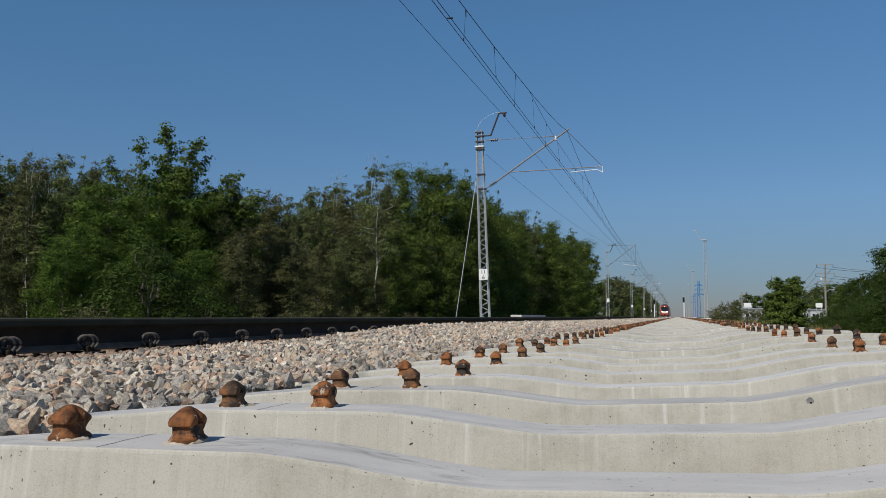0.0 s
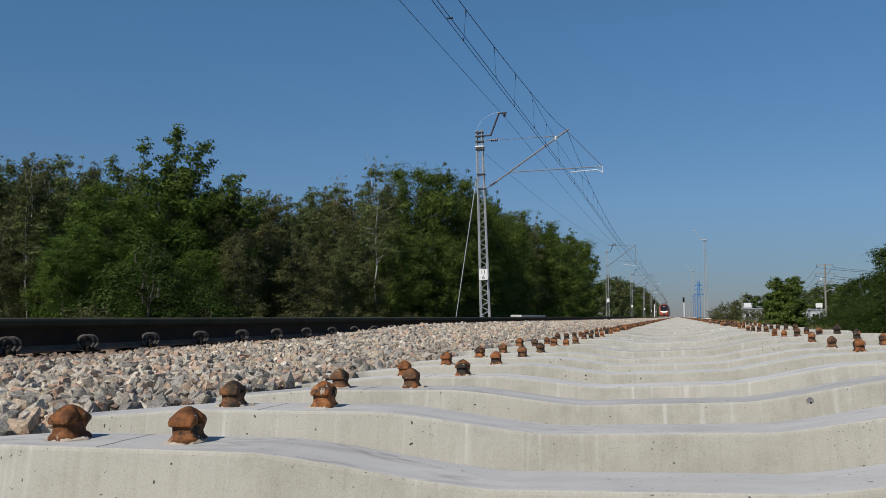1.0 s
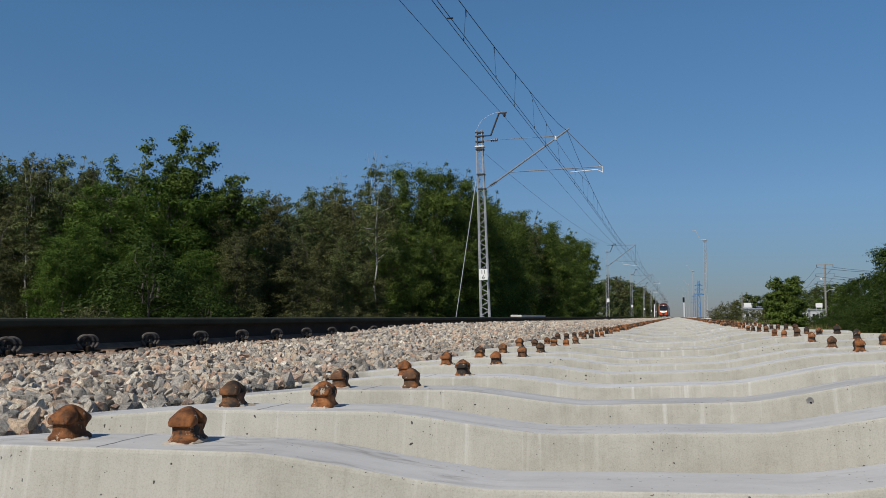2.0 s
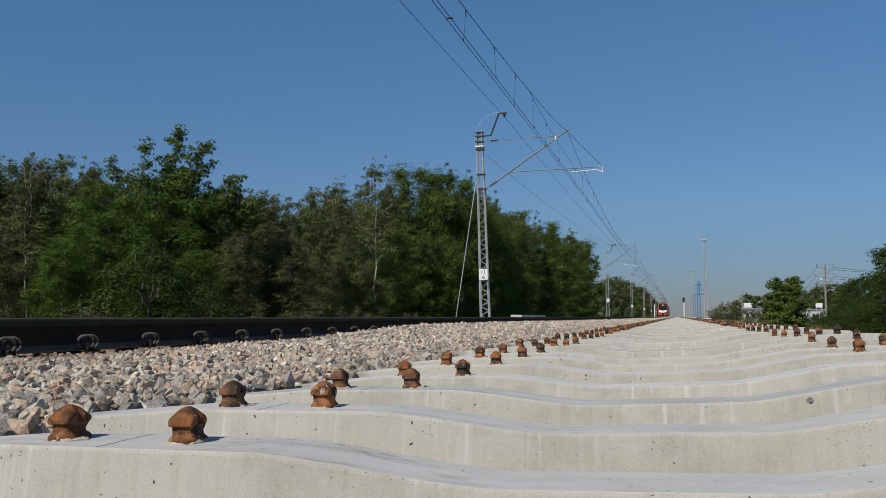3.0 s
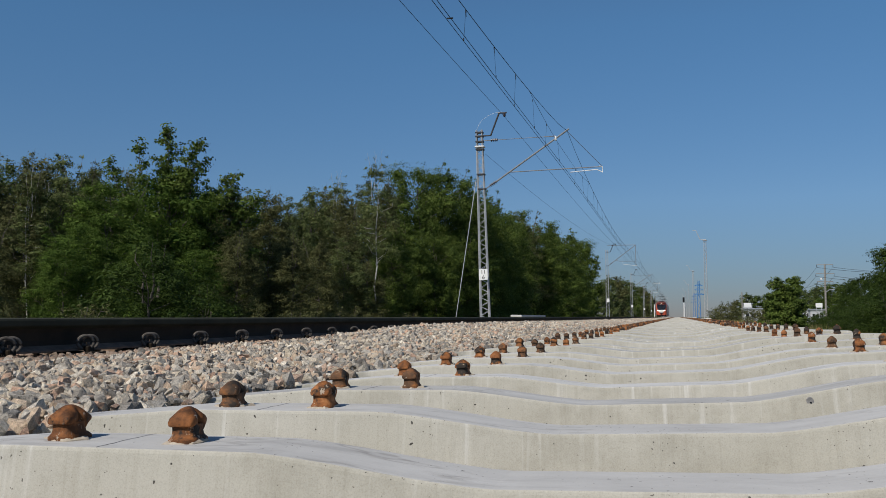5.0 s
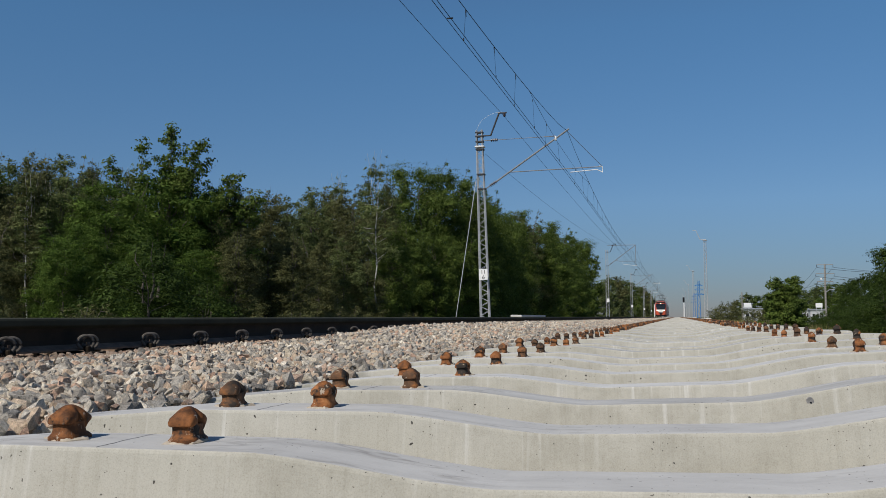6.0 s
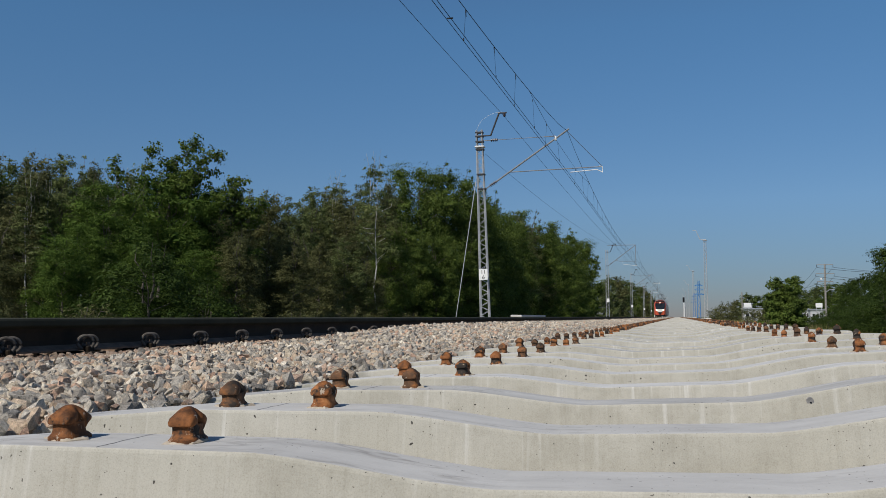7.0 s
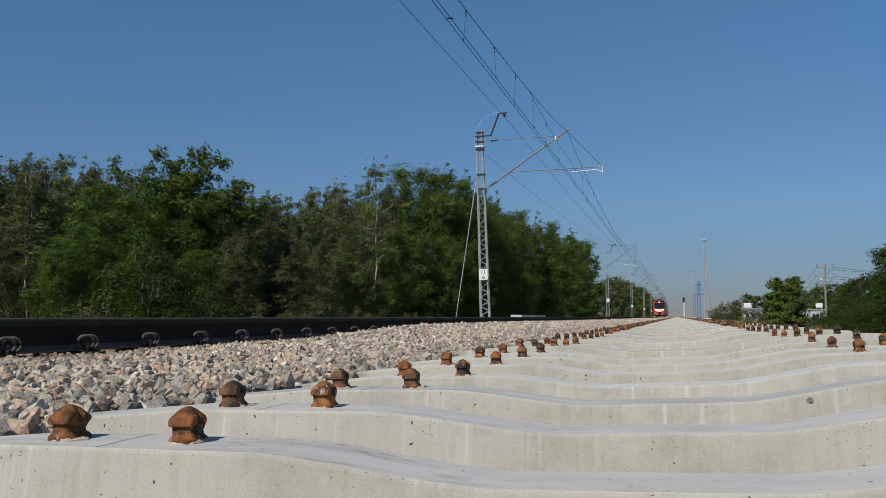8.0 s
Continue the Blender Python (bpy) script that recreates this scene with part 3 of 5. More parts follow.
def build_ballast():
    rng = np.random.default_rng(11)
    shapes = stone_shapes(24, 5)
    spots = []

    def field(x0, x1, y0, y1, step, size, sink, fn=None):
        nx, ny = int((x1 - x0) / step), int((y1 - y0) / step)
        for j in range(ny):
            for i in range(nx):
                x, y = x0 + (i + 0.5 + rng.uniform(-0.45, 0.45)) * step, y0 + (j + 0.5 + rng.uniform(-0.45, 0.45)) * step
                s = size * (0.55 + 0.95 * rng.random() ** 1.5)
                z = (fn or ballast_z)(x, y) - s * 0.45 - sink + rng.uniform(-0.016, 0.012)
                if x > -1.13 and fn is None and abs((y - FIRST + PITCH / 2) % PITCH - PITCH / 2) < 0.115:
                    continue
                spots.append((x, y, z, s))

    field(-2.98, -1.22, 2.05, 9.0, 0.034, 0.0265, 0.0)
    field(-2.98, -1.22, 2.05, 9.0, 0.036, 0.0265, 0.022)
    field(-2.98, -1.24, 1.0, 2.05, 0.034, 0.0265, 0.0)
    field(-2.98, -1.24, 1.0, 2.05, 0.036, 0.0265, 0.022)
    field(-2.98, -1.16, 9.0, 30.0, 0.046, 0.032, 0.004)
    field(-2.98, -1.26, 30.0, 80.0, 0.11, 0.070, 0.02)
    field(-2.9, -1.2, 80.0, 330.0, 0.26, 0.16, 0.08)
    field(-3.34, -2.96, 1.0, 12.0, 0.045, 0.028, 0.006)
    field(-5.6, -3.0, 0.0, 30.0, 0.10, 0.050, 0.01)
    field(-2.98, -1.10, -8.0, 1.0, 0.07, 0.045, 0.01)
    field(-5.6, -3.0, -10.0, 0.0, 0.12, 0.060, 0.01)
    field(1.28, 2.3, -8.0, 0.0, 0.11, 0.055, 0.02, lambda x, y: -0.31)
    # the beds between the bare sleepers
    for k in range(-14, 16):
        field(-1.22, 1.35, FIRST + PITCH * k + 0.15, FIRST + PITCH * k + 0.47, 0.06, 0.031, 0.0, lambda x, y: -0.335 + 0.09 * smooth_step(-1.06, -1.22, x))
    field(1.28, 2.3, 0.0, 30.0, 0.09, 0.045, 0.02, lambda x, y: -0.31)
    spots = np.array(spots)
    rest = rng.integers(0, len(shapes), len(spots))
    q = rng.normal(size=(len(spots), 4))
    q /= np.linalg.norm(q, axis=1)[:, None]
    w, x, y, z = q.T
    R = np.stack([1 - 2 * (y * y + z * z), 2 * (x * y - z * w), 2 * (x * z + y * w), 2 * (x * y + z * w), 1 - 2 * (x * x + z * z), 2 * (y * z - x * w), 2 * (x * z - y * w), 2 * (y * z + x * w), 1 - 2 * (x * x + y * y)], 1).reshape(-1, 3, 3)
    # brown brake dust covers the stones next to the running rails
    dusty = spots[:, 0] < -2.62 + rng.normal(scale=0.07, size=len(spots))
    for name, mask, material, label in (("ballast", ~dusty, STONE, "crushed grey and pinkish granite ballast"), ("stained_ballast", dusty, STONE_STAINED, "ballast stained brown by brake dust along the rails")):
        V, T, base = [], [], 0
        for k, (v, f) in enumerate(shapes):
            idx = np.nonzero((rest == k) & mask)[0]
            p = np.einsum("nij,vj->nvi", R[idx], v) * spots[idx, 3][:, None, None] + spots[idx, None, :3]
            V.append(p.reshape(-1, 3))
            T.append((f[None] + (np.arange(len(idx)) * len(v))[:, None, None] + base).reshape(-1, 3))
            base += len(idx) * len(v)
        V = np.concatenate(V)
        V[:, 2] += ZC
        tagged(new(name, fast_mesh(name, V, np.concatenate(T), material)), label, "ballast", kind="stuff")


build_ballast()


# ---- overhead line ----
MAST_X, MAST_Y = -7.16, (-32.0, 34.7, 101.0, 156.5, 216.0, 277.0, 338.0, 400.0)
WIRE_X = -3.885


def lattice(g, h, w0, w1, bays, leg=0.018, bar=0.007):
    """Two channel-like legs pairs with zigzag lacing, from z = 0 up to h."""
    for sx in (-1, 1):
        for sy in (-1, 1):
            a, b = (sx * w0 / 2, sy * w0 * 0.35, 0), (sx * w1 / 2, sy * w1 * 0.35, h)
            g.tube([a, b], leg, 4)
    for sy in (-1, 1):
        for k in range(bays):
            t0, t1 = k / bays, (k + 1) / bays
            s = 1 if k % 2 else -1
            wa, wb = w0 + (w1 - w0) * t0, w0 + (w1 - w0) * t1
            g.tube([(-s * wa / 2, sy * wa * 0.35, h * t0), (s * wb / 2, sy * wb * 0.35, h * t1)], bar, 4)
    return g


def insulator_geo(a, b, r=0.055, n=5):
    g = Geo()
    a, b = Vector(a), Vector(b)
    g.tube([a, b], 0.018, 6)
    d = (b - a).normalized()
    for k in range(n):
        c = a.lerp(b, (k + 0.5) / n)
        g.tube([c - d * 0.018, c, c + d * 0.018], r, 8)
    return g


def build_mast(y, front, short):
    """A line mast with its cantilever. Heights count from the rail head. short: the wire is pushed off towards the mast."""
    lean = 1.7 if front else 0.3
    ob = thing("catenary_mast", "grey galvanised lattice mast with a cantilever over the track", "catenary mast", pose(MAST_X, y, ZC), "masts of the working track")
    lt = part("lattice", lattice(Geo(), 8.0, 0.34, 0.21, 46, 0.025 if front else 0.022), GALV, ob)
    lt.matrix_basis = pose(0.13 if front else 0, 0, -0.82, 0, -lean)
    part("foundation", Geo().box((0.06, 0, -0.80), (0.7, 0.7, 0.4), 0.03), PALE, ob, "grey concrete footing")
    for x, z, w in ((-0.10, 6.93, 0.22), (-0.10, 7.08, 0.20), (-0.09, 6.72, 0.24), (-0.08, 6.42, 0.26), (-0.04, 5.45, 0.24), (0.0, 4.88, 0.22)) if front else ((0.0, 6.93, 0.22), (0.0, 5.45, 0.24)):
        part("clamp_band", Geo().box((x, 0, z), (0.31, w, 0.05), 0.008), DARK_STEEL, ob)
    part("top_bracket", Geo().tube([(-0.05, 0, 6.95), (0.34, 0, 6.95), (0.66, 0, 7.78)], 0.036, 6).tube([(0.62, 0, 7.80), (0.97, 0, 7.81)], 0.030, 6), DARK_STEEL, ob, "dark cranked feeder bracket")
    if front:
        part("spark_gap_ring", Geo().box((-0.08, 0, 6.52), (0.38, 0.28, 0.06), 0.025), WHITE, ob, "white collar")
        part("earth_hoop", Geo().tube([(-0.24, 0, 7.1) if i == 0 else (-0.20 + 0.95 * (1 - math.cos(i * math.pi / 16)), 0, 7.1 + 0.74 * math.sin(i * math.pi / 16)) for i in range(9)], 0.0042, 5), WHITE, ob, "thin pale curved wire")
    part("feeder_insulator", insulator_geo((0.88, 0, 7.79), (0.88, 0, 7.66), 0.05, 3), INSULATOR, ob)
    if short:
        part("tie_rod", Geo().tube([(0.0, 0, 7.64), (0.4, 0, 7.65)], 0.02, 6).tube([(0.66, 0, 7.66), (2.98, 0, 7.66)], 0.032, 6), TUBE, ob)
        part("tie_insulator", insulator_geo((0.40, 0, 7.65), (0.66, 0, 7.66), 0.06, 4), INSULATOR, ob)
        part("strut_insulator", insulator_geo((0.30, 0, 5.62), (0.54, 0, 5.80), 0.065, 4), INSULATOR, ob)
        part("strut", Geo().tube([(0.05, 0, 5.44), (0.30, 0, 5.62)], 0.022, 6).tube([(0.54, 0, 5.80), (3.0, 0, 7.66)], 0.034, 8), TUBE, ob, "slanting tubular cantilever strut")
        part("registration_tube", Geo().tube([(0.90, 0, 6.05), (1.35, 0, 5.94), (3.02, 0, 5.92)], 0.028, 6), TUBE, ob)
        part("drop_bracket", Geo().tube([(2.98, 0, 7.70), (3.02, 0, 5.40)], 0.026, 6), TUBE, ob)
        part("steady_arm", Geo().tube([(1.65, 0, 5.92), (1.65, 0, 5.62), (3.2, 0, 5.42)], 0.017, 6), WHITE, ob, "white steady arm")
    else:
        part("tie_rod", Geo().tube([(0.0, 0, 6.755), (0.36, 0, 6.765)], 0.016, 6).tube([(0.62, 0, 6.77), (2.44, 0, 6.80)], 0.012, 6).tube([(2.40, 0, 6.80), (2.84, 0, 6.81)], 0.020, 6), TUBE, ob)
        part("stay_rod", Geo().tube([(3.26, 0, 6.98), (4.55, 0, 5.60)], 0.009, 5), DARK_STEEL, ob)
        part("tie_insulator", insulator_geo((0.34, 0, 6.765), (0.62, 0, 6.77), 0.06, 4), INSULATOR, ob)
        part("strut_insulator", insulator_geo((0.30, 0, 5.00), (0.56, 0, 5.165), 0.065, 4), INSULATOR, ob)
        part("strut", Geo().tube([(0.05, 0, 4.84), (0.32, 0, 5.01)], 0.02, 6).tube([(0.54, 0, 5.15), (3.34, 0, 7.06)], 0.034, 8), TUBE, ob, "slanting tubular cantilever strut")
        part("strut_clamp", Geo().box((2.84, 0, 6.72), (0.07, 0.10, 0.16), 0.015), WHITE, ob)
        part("registration_tube", Geo().tube([(1.06, 0, 5.50), (4.52, 0, 5.58)], 0.020, 6), TUBE, ob)
        part("drop_bracket", Geo().tube([(4.45, 0, 5.60), (4.57, 0, 5.58), (4.57, 0, 5.36)], 0.018, 6), WHITE, ob, "white drop bracket")
        part("steady_arm", Geo().tube([(4.56, 0, 5.38), (4.36, 0, 5.475), (3.36, 0, 5.41)], 0.016, 6), WHITE, ob, "white steady arm")
    if front:
        part("guy_wire", Geo().tube([(-0.22, -0.1, 5.2), (-0.94, -1.0, -0.95)], 0.014, 5), GALV, ob, "slack steel guy wire")
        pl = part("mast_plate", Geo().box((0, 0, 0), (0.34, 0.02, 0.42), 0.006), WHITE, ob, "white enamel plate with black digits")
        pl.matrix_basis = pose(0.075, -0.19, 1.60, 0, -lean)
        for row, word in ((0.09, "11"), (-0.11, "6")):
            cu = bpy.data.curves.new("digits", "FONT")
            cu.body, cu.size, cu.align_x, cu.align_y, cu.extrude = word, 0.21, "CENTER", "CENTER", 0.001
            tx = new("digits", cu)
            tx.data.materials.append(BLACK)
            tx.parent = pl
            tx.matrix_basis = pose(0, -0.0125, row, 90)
    else:
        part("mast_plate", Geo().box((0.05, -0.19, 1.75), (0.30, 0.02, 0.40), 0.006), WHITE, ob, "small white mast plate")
    return ob


def sag_at(y, y0, y1):
    t = (y - y0) / (y1 - y0)
    return 4 * t * (1 - t) * ((y1 - y0) / 66.0) ** 2


def stagger(s):
    """Sideways run of the wires, in metres; s counts the spans."""
    return -0.12 * smooth_step(1.0, 1.5, s) + 0.24 * smooth_step(2.0, 3.0, s)


def build_overhead_line():
    for k, y in enumerate(MAST_Y):
        build_mast(y, k == 1, k > 1 and k % 2 == 0)
    spans = list(zip(MAST_Y, MAST_Y[1:]))
    ov = thing("overhead_line", "thin dark overhead wires strung along the track", "overhead line")
    far_drops = Geo()
    messenger, feeder, spare, contact = [], [], [], ([], [])
    for n, (y0, y1) in enumerate(spans):
        for k in range(25):
            t = k / 24
            if k == 24 and n < len(spans) - 1:
                continue
            y = y0 + (y1 - y0) * t
            sag, zig = sag_at(y, y0, y1), stagger(n + t)
            messenger.append((WIRE_X + zig, y, ZC + 6.98 - 1.22 * sag ** 0.8))
            feeder.append((MAST_X + 0.88, y, ZC + 7.66 - 0.20 * sag))
            if n >= 1:
                spare.append((MAST_X + 0.12 + 0.76 * t if n == 1 else MAST_X + 0.9, y, ZC + 6.25 + (1.3 * t if n == 1 else 1.3) - 0.5 * sag))
            for s in (0, 1):
                contact[s].append((WIRE_X + zig + (-0.042, 0.042)[s], y, ZC + 5.37 - 0.03 * sag))
        step = (y1 - y0) / 23
        for k in range(1, 23):
            y = y1 - step * k
            sag, zig = sag_at(y, y0, y1), stagger(n + 1 - k / 23)
            low, x = ZC + 5.37 - 0.03 * sag, WIRE_X + zig
            near_mast = min(y - y0, y1 - y) < 9.4
            top = ZC + 5.99 + 0.04 * max(0.0, min(y - y0, y1 - y) - 3.5) if near_mast else ZC + 6.98 - 1.22 * sag ** 0.8
            side = 0.042 if k % 2 else -0.042
            drops = Geo() if n < 3 else far_drops
            drops.tube([(x + side, y, low), (x, y, top)], 0.0032, 4)
            drops.box((x + side, y, low + 0.03), (0.016, 0.026, 0.06))
            drops.box((x, y, top - 0.04), (0.016, 0.026, 0.06))
            if not near_mast:
                drops.tube([(x, y + 0.05, top), (x, y + 0.055, top - 0.12), (x, y + 0.02, top - 0.14), (x, y, top - 0.07)], 0.0035, 4)
            if n < 3:
                part("dropper", drops, WIRE, ov)
    # stitch wires that carry the droppers next to each mast
    for k, y in enumerate(MAST_Y[1:4], 1):
        x = WIRE_X + stagger(k)
        ends = [ZC + 6.98 - 1.22 * sag_at(y + d, *(spans[k - 1] if d < 0 else spans[k])) ** 0.8 for d in (-9.4, 9.4)]
        part("stitch_wire", Geo().tube([(x, y - 9.4, ends[0]), (x, y - 6.5, ZC + 6.12), (x, y - 3.5, ZC + 6.0), (x, y, ZC + 5.99), (x, y + 3.5, ZC + 6.0), (x, y + 6.5, ZC + 6.12), (x, y + 9.4, ends[1])], 0.0052, 5), WIRE, ov, "thin stitch wire")
    for y in (16.0, 45.0):
        part("wire_spacer", Geo().box((WIRE_X, y, ZC + 5.385), (0.11, 0.03, 0.02)), WIRE, ov)
    for name, pts, r in (("messenger_wire", messenger, 0.0078), ("feeder_wire", feeder, 0.0072), ("spare_wire", spare, 0.0055)):
        part(name, Geo().tube(pts, r, 5), WIRE, ov, "dark line wire")
    for pts in contact:
        part("contact_wire", Geo().tube(pts, 0.0066, 5), WIRE, ov, "dark copper contact wire")
    tagged(part("far_droppers", far_drops, WIRE, ov, "hair-thin distant droppers"), kind="stuff")


build_overhead_line()


def build_new_masts():
    for y, h in ((88.7, 7.1), (153.0, 7.3), (216.0, 7.3), (280.0, 7.3), (345.0, 7.3)):
        ob = thing("bare_mast", "bare grey lattice mast awaiting its wires", "catenary mast", pose(2.62, y, ZC), "bare masts of the new track")
        lt = part("lattice", lattice(Geo(), h + 0.45, 0.30, 0.18, 40, 0.026, 0.011), GALV, ob)
        lt.matrix_basis = pose(0, 0, -0.45)
        part("footing", Geo().box((0, 0, -0.35), (0.85, 0.85, 0.5), 0.04), PALE, ob, "grey concrete footing")
        part("clamp_band", Geo().box((0, 0, h - 0.1), (0.4, 0.28, 0.06), 0.01), TUBE, ob)
        part("top_bracket", Geo().tube([(0.1, 0, h), (-0.42, 0, h), (-0.80, 0, h + 0.85), (-1.08, 0, h + 0.86)], 0.035, 6), GALV, ob)


build_new_masts()


def build_signal(x, y, h, label):
    ob = thing("railway_signal", label, "railway signal", pose(x, y, ZC), "signals")
    part("post", Geo().tube([(0, 0, -0.9), (0, 0, h - 1.6)], 0.16, 10), WHITE, ob, "white signal post")
    part("ladder", Geo().tube([(0.3, 0.3, -0.9), (0.25, 0.3, h - 1.2)], 0.03, 5).tube([(0.6, 0.3, -0.9), (0.5, 0.3, h - 1.2)], 0.03, 5), GALV, ob)
    head = part("head", Geo().box((-0.12, 0, h - 0.75), (0.52, 0.36, 1.35), 0.08), BLACK, ob, "black signal head")
    for k in range(3):
        part("hood", Geo().tube([(-0.12, -0.18, h - 0.35 - 0.4 * k), (-0.12, -0.42, h - 0.35 - 0.4 * k)], 0.14, 10), BLACK, head)
    return ob


build_signal(1.95, 262.0, 5.4, "white-posted signal with a black head beside the new track")
build_signal(-7.0, 309.0, 5.6, "white-posted signal with a black head beside the working track")


# ---- train ----
TRAIN_RED = mat_plain("train_red", (0.44, 0.068, 0.030), (0.54, 0.09, 0.038), 1.5, 0.35)
TRAIN_DARK = mat_plain("train_dark_glass", (0.010, 0.012, 0.014), (0.018, 0.020, 0.024), 1.0, 0.08)
TRAIN_GREY = mat_plain("train_grey", (0.16, 0.16, 0.165), (0.24, 0.24, 0.245), 1.5, 0.5)
TRAIN_WHITE = mat_plain("train_white", (0.66, 0.62, 0.56), (0.78, 0.74, 0.68), 1.5, 0.4)
LAMP = mat_glow("headlight_glow", (1.0, 0.93, 0.78), 3.0)


def build_train():
    """A low-nosed electric multiple unit; its origin is on the rails under the nose, the cars trail along +y."""
    ob = thing("electric_train", "red electric multiple unit with a black windscreen and lit headlights", "train")
    def section(y, w, z0, z1, n=2):
        s = w / 2
        return [(-s * 0.88, y, z0), (-s, y, z0 + 0.35), (-s, y, z0 + (z1 - z0) * 0.55), (-s * 0.97, y, z0 + (z1 - z0) * 0.80), (-s * 0.78, y, z1 - 0.10), (-s * 0.45, y, z1), (s * 0.45, y, z1), (s * 0.78, y, z1 - 0.10),
                (s * 0.97, y, z0 + (z1 - z0) * 0.80), (s, y, z0 + (z1 - z0) * 0.55), (s, y, z0 + 0.35), (s * 0.88, y, z0)]
    for car in range(4):
        y0 = car * 17.6
        body = Geo()
        if car == 0:
            rings = [section(0.0, 1.9, 0.45, 1.75), section(0.18, 2.35, 0.38, 2.1), section(0.55, 2.62, 0.36, 2.75), section(1.0, 2.76, 0.35, 3.35), section(1.5, 2.84, 0.35, 3.72), section(2.2, 2.86, 0.35, 3.88), section(17.2, 2.86, 0.35, 3.88)]
        else:
            rings = [section(y0, 2.86, 0.35, 3.88), section(y0 + 17.2, 2.86, 0.35, 3.88)]
        bd = part("car_body", body.loft(rings), TRAIN_RED, ob, "red train car body")
        part("gangway", Geo().box((0, y0 + 17.4, 2.0), (2.3, 0.5, 2.9), 0.05), BLACK, bd)
        for s in (-1, 1):
            part("side_windows", Geo().box((s * 1.425, y0 + 9.4, 2.45), (0.03, 13.6, 0.85), 0.01), TRAIN_DARK, bd, "dark window band")
            part("sill_band", Geo().box((s * 1.43, y0 + 9.4, 0.62), (0.03, 15.2, 0.35), 0.01), TRAIN_GREY, bd)
            for dy in (6.0, 13.0):
                part("door", Geo().box((s * 1.44, y0 + dy, 1.7), (0.04, 1.4, 2.1), 0.02), TRAIN_WHITE, bd, "pale sliding door")
        part("roof_boxes", Geo().box((0, y0 + 6.0, 4.0), (1.7, 4.2, 0.42), 0.08).box((0, y0 + 12.5, 3.98), (1.6, 3.2, 0.36), 0.08), TRAIN_GREY, bd)
        for by in ((3.0, 14.5) if car == 0 else (0.0, 17.0)):
            bogie = part("bogie", Geo().box((0, y0 + by, 0.52), (2.3, 2.9, 0.4), 0.08), BLACK, ob)
            for ay in (-1.1, 1.1):
                for s in (-1, 1):
                    part("wheel", Geo().tube([(s * 0.70, y0 + by + ay, 0.43), (s * 0.80, y0 + by + ay, 0.43)], 0.43, 14), RAIL_HEAD, bogie)
    front = Geo()
    front.loft([[(-0.90, -0.02, 1.72), (0.90, -0.02, 1.72), (0.90, 0.06, 1.66), (-0.90, 0.06, 1.66)], [(-1.14, 0.30, 2.62), (1.14, 0.30, 2.62), (1.14, 0.50, 2.62), (-1.14, 0.50, 2.62)],
                [(-1.10, 0.82, 3.30), (1.10, 0.82, 3.30), (1.10, 1.05, 3.25), (-1.10, 1.05, 3.25)]])
    part("windscreen", front, TRAIN_DARK, ob, "large black windscreen")
    part("destination_board", Geo().box((0, 1.22, 3.60), (2.1, 0.5, 0.34), 0.08), BLACK, ob)
    part("nose_band", Geo().loft([[(-0.40, -0.08, 1.12), (0.40, -0.08, 1.12), (0.6, 0.5, 1.12), (-0.6, 0.5, 1.12)], [(-0.80, -0.08, 1.52), (0.80, -0.08, 1.52), (0.95, 0.5, 1.52), (-0.95, 0.5, 1.52)], [(-1.02, -0.02, 1.80), (1.02, -0.02, 1.80), (1.08, 0.45, 1.80), (-1.08, 0.45, 1.80)]]), TRAIN_WHITE, ob, "white V-shaped nose band")
    part("nose_grille", Geo().box((0, -0.05, 0.98), (0.9, 0.2, 0.22), 0.04), BLACK, ob, "black grille under the nose band")
    part("snow_plough", Geo().loft([[(-1.1, 0.1, 0.18), (1.1, 0.1, 0.18), (1.1, 0.6, 0.18), (-1.1, 0.6, 0.18)], [(-1.2, 0.0, 0.55), (1.2, 0.0, 0.55), (1.2, 0.6, 0.55), (-1.2, 0.6, 0.55)]]), BLACK, ob)
    part("coupler", Geo().box((0, -0.25, 0.68), (0.42, 0.6, 0.34), 0.06), BLACK, ob)
    for s in (-1, 1):
        part("headlight", Geo().box((s * 0.82, -0.10, 1.62), (0.34, 0.12, 0.16), 0.04), LAMP, ob, "lit white headlight")
    part("top_light", Geo().box((0, 0.92, 3.36), (0.24, 0.08, 0.10), 0.02), LAMP, ob, "lit top lamp")
    for y in (4.5, 47.0):
        pg = Geo().box((0, y, 4.06), (1.2, 1.4, 0.14), 0.03)
        for s in (-0.5, 0.5):
            pg.tube([(s, y - 0.3, 4.1), (s * 0.8, y + 1.1, 4.7), (s * 0.6, y - 0.1, 5.32)], 0.035, 5)
        pg.tube([(-0.9, y - 0.1, 5.24), (-0.65, y - 0.1, 5.36), (0.65, y - 0.1, 5.36), (0.9, y - 0.1, 5.24)], 0.04, 5)
        part("pantograph", pg, BLACK, ob)
    return ob


train = build_train()
TRAIN_ROWS = [(0.0, 315.0), (1.5, 293.0), (3.0, 272.5), (4.5, 254.5), (6.0, 238.5), (7.0, 228.6), (8.0, 219.3)]


